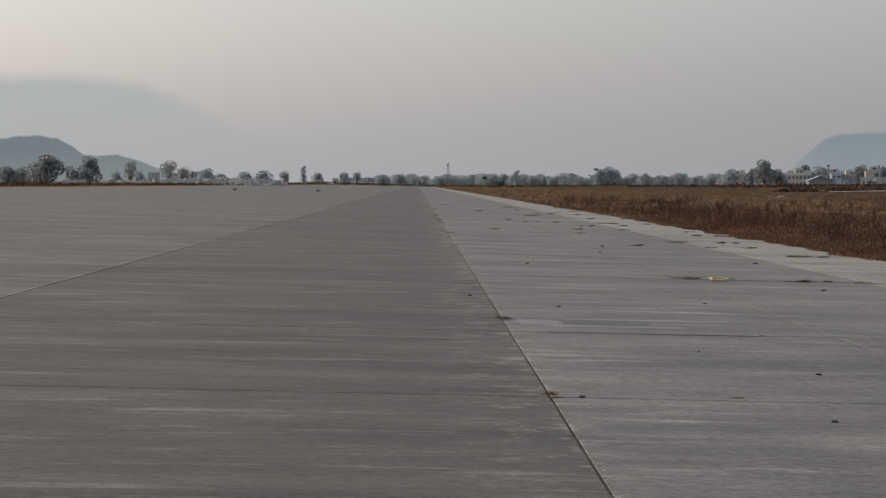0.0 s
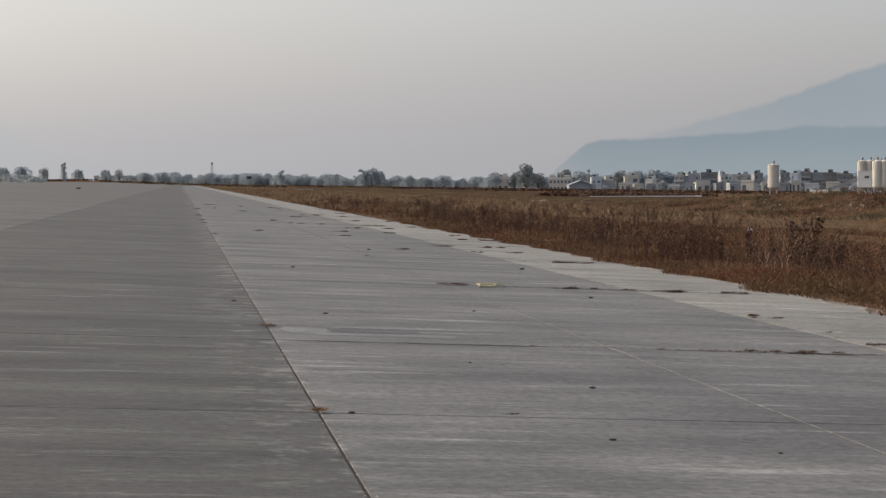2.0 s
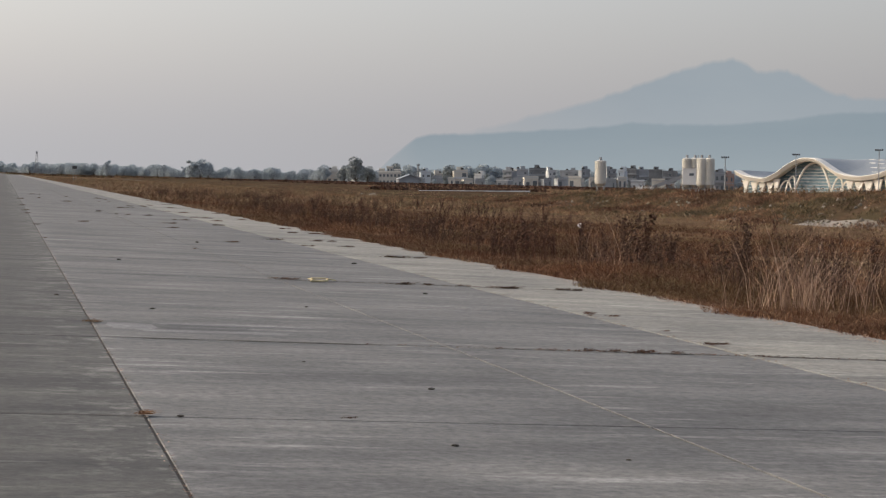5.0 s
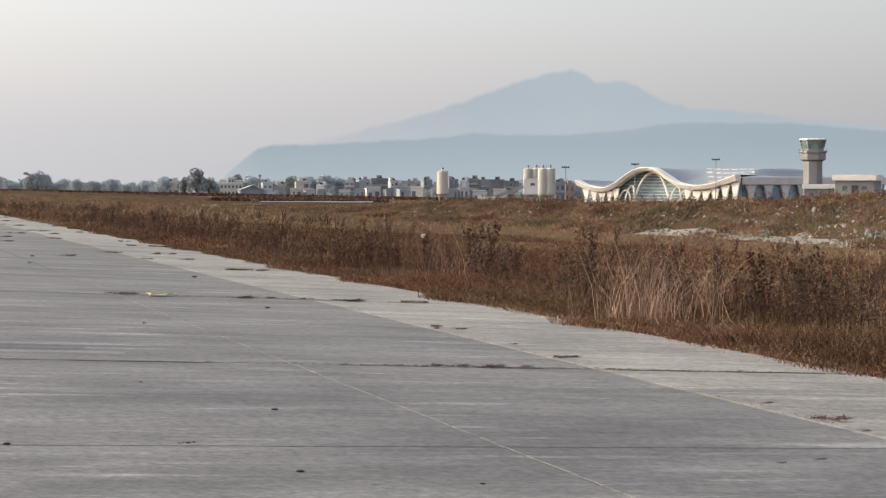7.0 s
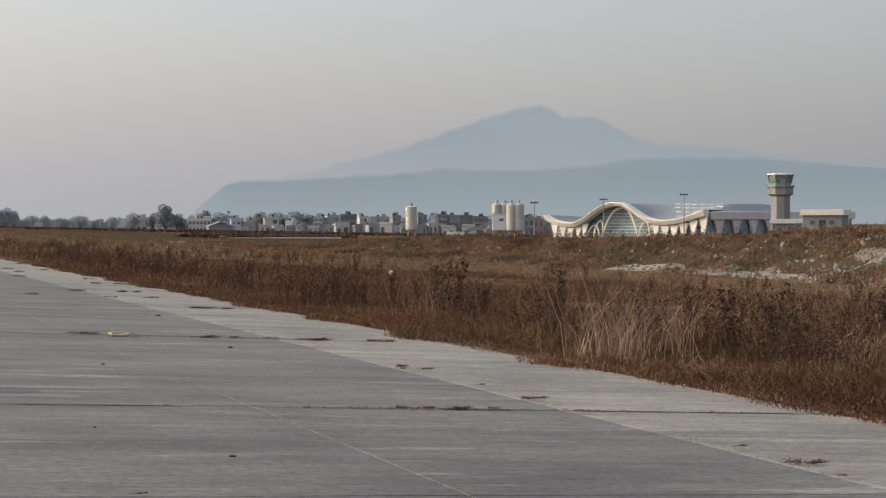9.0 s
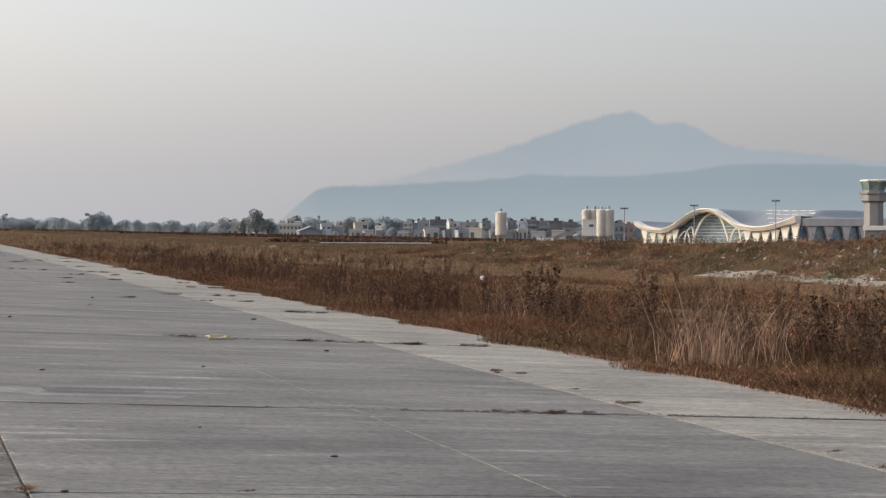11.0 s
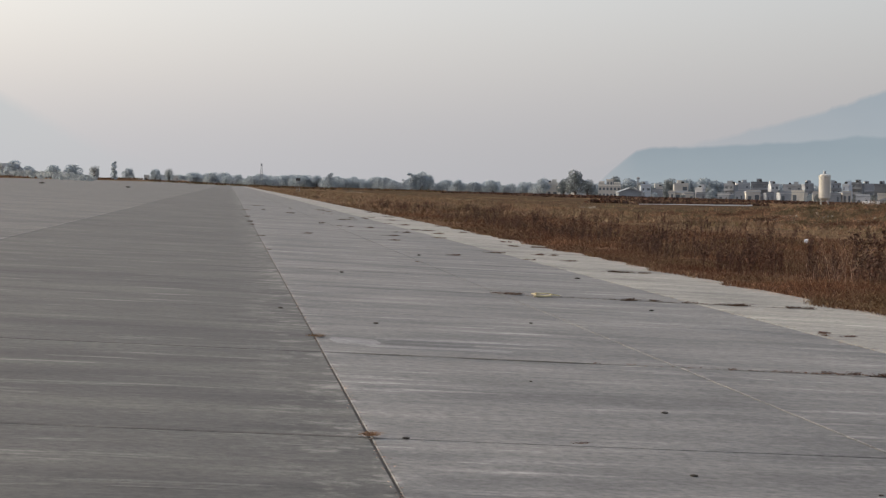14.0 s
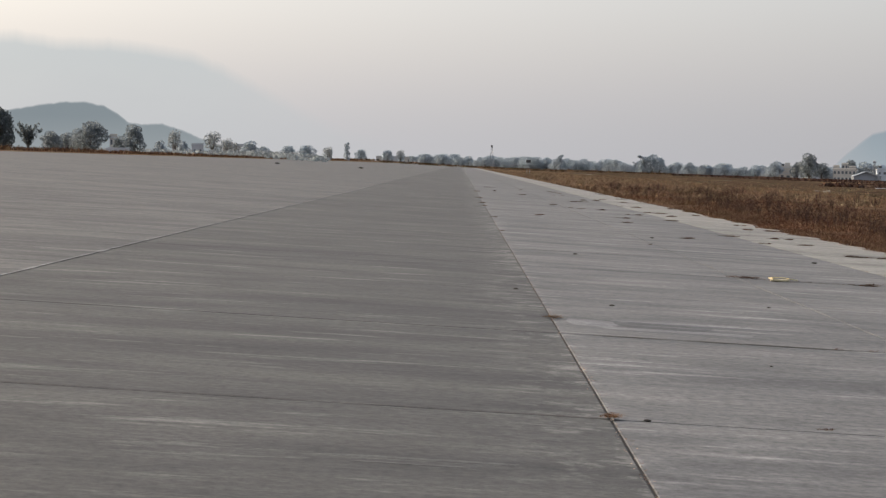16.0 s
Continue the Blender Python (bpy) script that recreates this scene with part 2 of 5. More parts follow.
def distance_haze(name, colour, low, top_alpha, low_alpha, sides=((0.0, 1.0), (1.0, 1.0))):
    """A far mountain as plain glowing backdrop, haze painted in, thinner towards its foot."""
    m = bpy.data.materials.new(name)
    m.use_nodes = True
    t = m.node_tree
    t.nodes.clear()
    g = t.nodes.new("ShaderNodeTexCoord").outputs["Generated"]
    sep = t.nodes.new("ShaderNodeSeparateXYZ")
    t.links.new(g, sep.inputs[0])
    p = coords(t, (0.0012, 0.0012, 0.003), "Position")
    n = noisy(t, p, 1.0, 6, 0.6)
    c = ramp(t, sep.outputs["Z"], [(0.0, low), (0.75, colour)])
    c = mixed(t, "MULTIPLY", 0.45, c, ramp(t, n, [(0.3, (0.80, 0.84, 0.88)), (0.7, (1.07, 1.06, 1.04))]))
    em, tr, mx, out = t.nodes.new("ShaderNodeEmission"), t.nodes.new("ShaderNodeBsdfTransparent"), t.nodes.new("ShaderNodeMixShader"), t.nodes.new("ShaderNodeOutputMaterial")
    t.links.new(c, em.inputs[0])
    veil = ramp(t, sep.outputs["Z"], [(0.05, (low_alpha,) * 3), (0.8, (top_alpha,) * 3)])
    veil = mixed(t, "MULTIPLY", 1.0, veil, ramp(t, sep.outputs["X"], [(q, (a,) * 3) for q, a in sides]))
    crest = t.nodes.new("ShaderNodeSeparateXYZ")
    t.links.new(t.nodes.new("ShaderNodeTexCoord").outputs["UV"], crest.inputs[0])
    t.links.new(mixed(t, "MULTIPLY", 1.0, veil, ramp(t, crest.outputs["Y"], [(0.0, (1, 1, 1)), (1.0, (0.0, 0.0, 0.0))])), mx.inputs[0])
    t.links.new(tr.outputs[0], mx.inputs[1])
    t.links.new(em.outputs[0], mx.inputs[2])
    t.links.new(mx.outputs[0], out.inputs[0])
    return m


RUNWAY = concrete("runway_concrete", (0.055, 0.0537, 0.051), (0.089, 0.087, 0.083), (0.255, 0.246, 0.228))
RUNWAY_WORN = concrete("worn_runway_concrete", (0.09, 0.088, 0.084), (0.15, 0.147, 0.14), (0.3, 0.29, 0.27))
RUNWAY_PALE = concrete("pale_runway_concrete", (0.075, 0.0732, 0.0696), (0.126, 0.123, 0.1175), (0.275, 0.266, 0.247))
SHOULDER = concrete("shoulder_concrete", (0.106, 0.1045, 0.1035), (0.154, 0.1522, 0.150), (0.38, 0.372, 0.354))
STRIP = concrete("edge_concrete", (0.176, 0.169, 0.153), (0.27, 0.26, 0.236), (0.46, 0.445, 0.40))
JOINT = plain("joint_filler", (0.050, 0.042, 0.034), 0.9, vary=0.4, scale=6)
CHALK = plain("pale_joint_sealant", (0.32, 0.315, 0.305), 0.85, vary=0.4, scale=5)
GRASS_RED = dry_growth("red_dry_grass", [(0.0, (0.040, 0.018, 0.010)), (0.35, (0.096, 0.044, 0.024)), (0.75, (0.150, 0.078, 0.043)), (0.9, (0.22, 0.135, 0.08)), (1.0, (0.42, 0.29, 0.19))])
GRASS_TAN = dry_growth("tan_dry_grass", [(0.0, (0.125, 0.078, 0.050)), (0.5, (0.235, 0.150, 0.097)), (0.85, (0.215, 0.158, 0.090)), (1.0, (0.38, 0.28, 0.19))])
GRASS_PALE = bleached("straw", [(0.0, (0.20, 0.12, 0.084)), (0.6, (0.36, 0.24, 0.175)), (1.0, (0.56, 0.41, 0.31))])
WEED = dry_growth("dark_withered_weed", [(0.0, (0.040, 0.023, 0.018)), (0.6, (0.088, 0.049, 0.036)), (1.0, (0.17, 0.10, 0.072))])
FIELD = soil("field_soil", [(0.3, (0.060, 0.034, 0.022)), (0.5, (0.148, 0.096, 0.061)), (0.68, (0.135, 0.099, 0.058))], 0.12)
BANK = soil("bank_soil", [(0.28, (0.052, 0.034, 0.024)), (0.48, (0.090, 0.060, 0.040)), (0.60, (0.078, 0.062, 0.037)), (0.72, (0.19, 0.155, 0.12))], 0.10)
SAND = soil("grey_sand", [(0.3, (0.15, 0.13, 0.105)), (0.6, (0.31, 0.28, 0.245))], 0.3)
STONE = dry_growth("rubble", [(0.0, (0.10, 0.09, 0.08)), (0.6, (0.20, 0.185, 0.165)), (1.0, (0.42, 0.39, 0.35))])
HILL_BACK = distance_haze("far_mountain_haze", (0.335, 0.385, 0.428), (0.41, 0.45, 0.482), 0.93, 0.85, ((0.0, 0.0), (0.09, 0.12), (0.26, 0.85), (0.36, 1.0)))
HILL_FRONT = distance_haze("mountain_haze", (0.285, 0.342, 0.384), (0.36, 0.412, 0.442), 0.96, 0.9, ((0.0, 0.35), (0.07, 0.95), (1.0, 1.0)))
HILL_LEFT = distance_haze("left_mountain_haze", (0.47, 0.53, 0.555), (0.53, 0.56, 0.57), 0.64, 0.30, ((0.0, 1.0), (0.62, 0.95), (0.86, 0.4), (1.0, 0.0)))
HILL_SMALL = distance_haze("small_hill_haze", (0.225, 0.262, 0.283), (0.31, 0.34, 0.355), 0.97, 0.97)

# ---- the large structure ----
def terrain():
    """One sheet of ground to the horizon, finer near the walk."""
    us = sorted({*np.round(np.concatenate([-np.geomspace(44.2, 4200, 26), np.linspace(-44, 8.9, 8), [EDGE_R, EDGE_R + 0.3], np.linspace(9.6, 60, 44), np.geomspace(64, 4300, 30)]), 3)})
    vs = sorted({*np.round(np.concatenate([-np.geomspace(1, 3000, 12), np.linspace(0, 120, 70), np.geomspace(124, 4400, 46)]), 3)})
    verts = []
    for v in vs:
        for u in us:
            x, y = uv_xy(u, v)
            z = ground_z(u, v)
            if u > EDGE_R + 0.2:
                z += (0.10 * noise.noise((x * 0.25, y * 0.25, 3)) + 0.05 * noise.noise((x * 0.9, y * 0.9, 7))) * smooth(EDGE_R + 0.5, EDGE_R + 7, u)
            if u < EDGE_L - 0.2:
                z += 0.12 * noise.noise((x * 0.2, y * 0.2, 5))
            verts.append((x, y, z))
    n = len(us)
    faces = [(j * n + i, j * n + i + 1, (j + 1) * n + i + 1, (j + 1) * n + i) for j in range(len(vs) - 1) for i in range(n - 1)]
    me = mesh_np("ground", verts, faces)
    ob = link_mesh(me, "ground", FIELD, smooth_faces=True)
    return tagged(ob, "dry brown field soil under withered grass", "ground", kind="structure")


ground = terrain()


def ridge(name, profile, dist, low, mat, label, rough=0.05, soft=0.075):
    """A far mountain sheet: crest fitted to the camera's view, slope down towards the viewer."""
    bm = bmesh.new()
    uv = bm.loops.layers.uv.new("crest")
    pts = []
    for (a0, e0), (a1, e1) in zip(profile, profile[1:]):
        k = max(2, int((a1 - a0) / 0.08))
        pts += [(a0 + (a1 - a0) * i / k, e0 + (e1 - e0) * i / k) for i in range(k)]
    pts.append(profile[-1])
    rows = []
    for a, e in pts:
        e += rough * (noise.noise((a * 2.1, dist * 0.01, 0)) + 0.6 * noise.noise((a * 6.3, dist * 0.01, 4)) + 0.35 * noise.noise((a * 17, dist * 0.01, 4)))
        e = max(e + RISE, low + 0.02)
        col = []
        for f, d in ((0, dist - 160), (0.5, dist - 60), (max(0.6, 1 - soft / (e - low)), dist - 10), (1 + 0.3 * soft / max(e - low, soft), dist)):
            el = low + (e - low) * f
            col.append(bm.verts.new((d * math.sin(radians(a)), d * math.cos(radians(a)), 1.36 + d * math.tan(radians(el)))))
        rows.append(col)
    for p, q in zip(rows, rows[1:]):
        for k in range(3):
            f = bm.faces.new((p[k], q[k], q[k + 1], p[k + 1]))
            for loop, h in zip(f.loops, (0, 0, 1, 1) if k == 2 else (0, 0, 0, 0)):
                loop[uv].uv = (0, h)
    ob = link(bm, name, mat, smooth_faces=True)
    ob.visible_shadow = False
    return tagged(ob, label, "mountain", kind="structure")


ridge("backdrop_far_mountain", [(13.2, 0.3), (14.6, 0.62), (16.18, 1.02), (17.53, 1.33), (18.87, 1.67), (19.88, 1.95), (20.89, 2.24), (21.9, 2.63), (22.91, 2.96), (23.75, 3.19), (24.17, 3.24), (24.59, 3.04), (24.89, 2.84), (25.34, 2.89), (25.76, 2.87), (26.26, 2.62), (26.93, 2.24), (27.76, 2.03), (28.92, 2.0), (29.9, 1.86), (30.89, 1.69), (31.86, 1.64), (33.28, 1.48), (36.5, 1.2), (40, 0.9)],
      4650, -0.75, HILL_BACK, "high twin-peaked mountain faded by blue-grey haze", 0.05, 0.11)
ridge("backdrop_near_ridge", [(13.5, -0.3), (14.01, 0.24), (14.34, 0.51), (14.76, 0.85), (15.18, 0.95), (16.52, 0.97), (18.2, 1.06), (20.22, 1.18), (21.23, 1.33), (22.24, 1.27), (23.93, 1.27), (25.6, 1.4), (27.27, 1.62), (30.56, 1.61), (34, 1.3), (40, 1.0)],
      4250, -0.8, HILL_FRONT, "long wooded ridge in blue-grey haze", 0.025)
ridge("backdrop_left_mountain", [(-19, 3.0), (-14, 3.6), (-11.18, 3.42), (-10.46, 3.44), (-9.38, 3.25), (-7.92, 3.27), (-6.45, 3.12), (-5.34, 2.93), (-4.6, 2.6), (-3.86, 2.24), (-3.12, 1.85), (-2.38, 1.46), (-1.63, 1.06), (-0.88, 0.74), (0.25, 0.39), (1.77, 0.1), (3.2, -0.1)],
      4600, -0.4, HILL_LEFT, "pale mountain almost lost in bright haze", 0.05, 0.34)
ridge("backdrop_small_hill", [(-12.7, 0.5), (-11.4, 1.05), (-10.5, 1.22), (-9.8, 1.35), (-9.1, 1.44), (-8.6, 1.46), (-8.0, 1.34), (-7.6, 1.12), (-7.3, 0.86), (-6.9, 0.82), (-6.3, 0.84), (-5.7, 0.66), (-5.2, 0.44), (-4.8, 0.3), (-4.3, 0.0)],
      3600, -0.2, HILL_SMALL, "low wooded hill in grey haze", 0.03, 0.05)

SLAB_V, FIRST_V = 5.13, 10.27 - 5 * 5.13
COLUMNS = [(0.80, 3.69, SHOULDER), (3.69, 6.37, SHOULDER), (6.37, EDGE_R, STRIP)] + [(0.80 - 5.08 * (k + 1), 0.80 - 5.08 * k, RUNWAY if k == 0 else RUNWAY_PALE) for k in range(9)]
COLUMNS[-1] = (EDGE_L, COLUMNS[-1][1], RUNWAY_PALE)


def pavement():
    """The bed that shows in the joints, and the far reach of the runway past the single slabs."""
    bm = bmesh.new()
    for v0, v1 in ((-40, 125), (125, 700), (700, 1700)):
        q = [bm.verts.new((*uv_xy(u, v), pave_z(u, v) - 0.008)) for u, v in ((EDGE_L, v0), (EDGE_R, v0), (EDGE_R, v1), (EDGE_L, v1))]
        bm.faces.new(q)
    bed = link(bm, "runway_bed", JOINT)
    return tagged(bed, "dark joint filler under concrete runway slabs", "runway", kind="structure")


runway = pavement()


def slab_mesh(w, mat, name):
    """One slab with chamfered rims, its top at the runway's cross fall."""
    gap, ch, l = 0.007, 0.003, SLAB_V
    ring = lambda g: [(-w / 2 + g, -l / 2 + g + 0.004), (w / 2 - g, -l / 2 + g + 0.004), (w / 2 - g, l / 2 - g - 0.004), (-w / 2 + g, l / 2 - g - 0.004)]
    co = [(x, y, -0.2) for x, y in ring(gap)] + [(x, y, -ch) for x, y in ring(gap)] + [(x, y, 0) for x, y in ring(gap + ch)]
    fs = [(8, 9, 10, 11)]
    for k in range(4):
        j = (k + 1) % 4
        fs += [(k, j, 4 + j, 4 + k), (4 + k, 4 + j, 8 + j, 8 + k)]
    me = mesh_np(name, co, fs)
    me.materials.append(mat)
    return me


def slab_pose(u, v, dz=0.0):
    """A frame on the pavement's plane with x across and y along the runway."""
    p = Vector((*uv_xy(u, v), pave_z(u, v) + dz))
    ex = (Vector((*uv_xy(u + 1, v), pave_z(u + 1, v))) - Vector((*uv_xy(u, v), pave_z(u, v)))).normalized()
    ey = (Vector((*uv_xy(u, v + 1), pave_z(u, v + 1))) - Vector((*uv_xy(u, v), pave_z(u, v)))).normalized()
    ez = ex.cross(ey)
    return Matrix(((ex.x, ey.x, ez.x, p.x), (ex.y, ey.y, ez.y, p.y), (ex.z, ey.z, ez.z, p.z), (0, 0, 0, 1)))


def far_slabs():
    """Slabs past the near stretch, each still with its own rims."""
    for name, cols, mat, label in (("far_lane_slabs", COLUMNS[3:4], RUNWAY, ""), ("far_runway_slabs", COLUMNS[4:], RUNWAY_PALE, ""), ("far_shoulder_slabs", COLUMNS[:2], SHOULDER, ""), ("far_edge_slabs", COLUMNS[2:3], STRIP, "")):
        verts, faces = [], []
        for u0, u1, _ in cols:
            v = FIRST_V + 25 * SLAB_V
            while v < 1690:
                l = SLAB_V if v < 420 else 100.0
                b = len(verts)
                for uu, vv in ((u0 + 0.02, v + 0.02), (u1 - 0.02, v + 0.02), (u1 - 0.02, v + l - 0.02), (u0 + 0.02, v + l - 0.02)):
                    verts.append((*uv_xy(uu, vv), pave_z(uu, vv)))
                faces.append((b, b + 1, b + 2, b + 3))
                v += l
        tagged(link_mesh(mesh_np(name, verts, faces), name, mat, runway), kind="stuff")


far_slabs()


def bank():
    """The spoil bank along the far side of the field, with a sandy foot."""
    rng = random.Random(5)
    vs = np.concatenate([np.linspace(40, 260, 260), np.geomspace(262, 900, 60)])
    prof = [(-3.0, -0.25), (-1.5, 0.02), (0, 0.22), (1.2, 0.4), (2.4, 0.8), (3.5, 1.25), (4.6, 1.65), (5.8, 1.9), (7.5, 2.0), (10, 1.9), (14, 1.7), (22, 0.8), (40, -0.5)]
    verts = []
    for v in vs:
        tall = 0.70 + 0.52 * (1 - smooth(80, 132, v))
        tall *= 1 + 0.16 * noise.noise((v * 0.045, 0, 0)) + 0.18 * noise.noise((v * 0.13, 3, 0))
        tall *= 1 - 0.93 * smooth(150, 212, v)
        for o, h in prof:
            u = 46.5 + o + 1.6 * noise.noise((v * 0.05, 5, 1)) + 0.5 * noise.noise((v * 0.25, o, 1))
            x, y = uv_xy(u, v)
            z = ground_z(46.5, v) + h * tall + (0.30 * noise.noise((x * 0.45, y * 0.45, 2)) + 0.20 * noise.noise((x * 1.1, y * 1.1, 9))) * min(max(h, 0), 1)
            verts.append((x, y, z))
    n = len(prof)
    faces = [(j * n + i, j * n + i + 1, (j + 1) * n + i + 1, (j + 1) * n + i) for j in range(len(vs) - 1) for i in range(n - 1)]
    me = mesh_np("spoil_bank", verts, faces)
    me.materials.append(BANK)
    me.materials.append(SAND)
    idx = np.zeros(len(faces), dtype=np.int32)
    for j in range(len(vs) - 1):
        for i in range(n - 1):
            if 0 < i < 5 and noise.noise((vs[j] * 0.06, i * 0.25, 8)) + 0.5 * (1 - smooth(68, 100, vs[j])) + 0.3 * noise.noise((vs[j] * 0.5, i * 0.5, 1)) > (0.02 if i < 3 else 0.26) + 0.2 * smooth(105, 150, vs[j]):
                idx[j * (n - 1) + i] = 1
    me.polygons.foreach_set("material_index", idx)
    me.shade_smooth()
    ob = new("spoil_bank", me)
    return tagged(ob, "earth bank with withered grass and a sandy stony foot", "bank", kind="structure")


the_bank = bank()

# ---- more materials ----
def foliage(name, lo, hi):
    m, t, b = material(name, 0.9)
    b.inputs["Specular IOR Level"].default_value = 0.1
    isl = t.nodes.new("ShaderNodeNewGeometry").outputs["Random Per Island"]
    n = noisy(t, coords(t, kind="Position"), 0.5, 3)
    c = mixed(t, "MULTIPLY", 0.6, ramp(t, isl, [(0, lo), (1, hi)]), ramp(t, n, [(0.3, (0.75, 0.75, 0.75)), (0.7, (1.1, 1.1, 1.08))]))
    t.links.new(c, b.inputs["Base Color"])
    glow, both = t.nodes.new("ShaderNodeBsdfTranslucent"), t.nodes.new("ShaderNodeMixShader")
    both.inputs[0].default_value = 0.6
    t.links.new(c, glow.inputs[0])
    t.links.new(b.outputs[0], both.inputs[1])
    t.links.new(glow.outputs[0], both.inputs[2])
    t.links.new(both.outputs[0], t.nodes["Material Output"].inputs[0])
    return m


# Distance haze is painted into all of these leaf colours.
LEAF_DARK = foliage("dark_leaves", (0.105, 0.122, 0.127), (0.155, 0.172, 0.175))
LEAF_MID = foliage("hazed_leaves", (0.20, 0.228, 0.246), (0.28, 0.308, 0.322))
LEAF_FAR = foliage("hazed_distant_leaves", (0.36, 0.412, 0.458), (0.41, 0.462, 0.507))
LEAF_HAZE = foliage("hazed_far_leaves", (0.345, 0.40, 0.448), (0.395, 0.448, 0.493))
LEAF_BARE = foliage("hazed_sparse_leaves", (0.25, 0.275, 0.288), (0.32, 0.345, 0.356))
BARK = plain("bark", (0.11, 0.10, 0.09), 0.9, vary=0.25, scale=2)
BUSH = dry_growth("dry_shrub", [(0, (0.06, 0.036, 0.024)), (0.4, (0.13, 0.072, 0.044)), (0.7, (0.115, 0.092, 0.05)), (0.85, (0.19, 0.12, 0.075)), (1, (0.27, 0.20, 0.13))])
BANK_COVER = mixed_growth("bank_cover", [(0.34, (0.060, 0.036, 0.024)), (0.43, (0.12, 0.064, 0.040)), (0.49, (0.24, 0.155, 0.098)), (0.54, (0.12, 0.094, 0.054)), (0.61, (0.065, 0.056, 0.034)), (0.69, (0.23, 0.165, 0.11))])
CREAM = plain("cream_cladding", (0.79, 0.75, 0.67), 0.6, vary=0.05, scale=0.2)
# White render dulled and blued by haze put into its colour.
HOUSE_WHITE = plain("hazed_white_render", (0.47, 0.487, 0.50), 0.8, vary=0.12, scale=0.3)
WHITE = plain("white_paint", (0.72, 0.71, 0.68), 0.6, vary=0.08, scale=0.3)
SILO = plain("cream_silo_paint", (0.46, 0.445, 0.40), 0.55, vary=0.12, scale=0.3)
TOWER_GREY = plain("grey_tower_concrete", (0.25, 0.248, 0.245), 0.85, vary=0.12, scale=0.2)
# Bluish haze is mixed into the cement and the two render greys.
RAW = plain("weathered_hazed_cement", (0.30, 0.318, 0.336), 0.85, vary=0.15, scale=0.2)
GREY_WALL = plain("grey_render", (0.24, 0.256, 0.275), 0.85, vary=0.2, scale=0.25)
DARK_WALL = plain("dark_grey_render", (0.155, 0.165, 0.175), 0.85, vary=0.2, scale=0.25)
BEIGE = plain("beige_render", (0.50, 0.475, 0.425), 0.8, vary=0.12, scale=0.25)
BLUE_WALL = plain("pale_blue_render", (0.46, 0.51, 0.56), 0.8, vary=0.12, scale=0.25)
PINK = plain("brick_red_render", (0.33, 0.23, 0.19), 0.85, vary=0.15, scale=0.25)
ROOF_GREY = plain("grey_roof_sheet", (0.235, 0.26, 0.285), 0.6, 0.0, vary=0.06, scale=0.1)
FASCIA = plain("brown_grey_fascia", (0.66, 0.60, 0.565), 0.7, vary=0.08, scale=0.2)
STEEL = plain("galvanised_steel", (0.30, 0.31, 0.32), 0.5, 0.6, vary=0.1, scale=0.8)
DARK_STEEL = plain("dark_steel", (0.06, 0.06, 0.065), 0.6, 0.3, vary=0.2, scale=0.8)
# Pane colour is lightened with painted haze for the far houses.
PANE, _t, _b = material("hazed_window_glass", 0.12)
_b.inputs["Base Color"].default_value = (0.11, 0.125, 0.138, 1)
GLASS_WALL, _t, _b = material("blue_curtain_glass", 0.15)
_t.links.new(ramp(_t, noisy(_t, coords(_t, (0.25, 0.25, 0.6), "Position"), 1.0, 3), [(0.35, (0.14, 0.22, 0.27)), (0.65, (0.28, 0.38, 0.43))]), _b.inputs["Base Color"])
CAB_GLASS, _t, _b = material("green_cab_glass", 0.1)
_t.links.new(ramp(_t, noisy(_t, coords(_t, (0.3, 0.3, 0.3), "Position"), 1.0, 2), [(0.35, (0.10, 0.16, 0.15)), (0.65, (0.22, 0.29, 0.27))]), _b.inputs["Base Color"])
YELLOW = plain("faded_yellow_board", (0.50, 0.42, 0.25), 0.7, vary=0.25, scale=6)
PLASTIC = plain("white_plastic_bag", (0.82, 0.83, 0.85), 0.45, vary=0.06, scale=6)
BLACK = plain("black_rubber", (0.02, 0.02, 0.02), 0.7, vary=0.3, scale=4)
SMEAR = concrete("pale_mortar", (0.165, 0.165, 0.164), (0.255, 0.255, 0.253), (0.45, 0.445, 0.43))
PATCH = concrete("repair_mortar", (0.082, 0.082, 0.083), (0.118, 0.118, 0.119), (0.2, 0.2, 0.195))


# ---- grass ----
def in_view(x, y, lo=-13, hi=36):
    a = np.degrees(np.arctan2(x, y + 3))
    return (a > lo) & (a < hi)


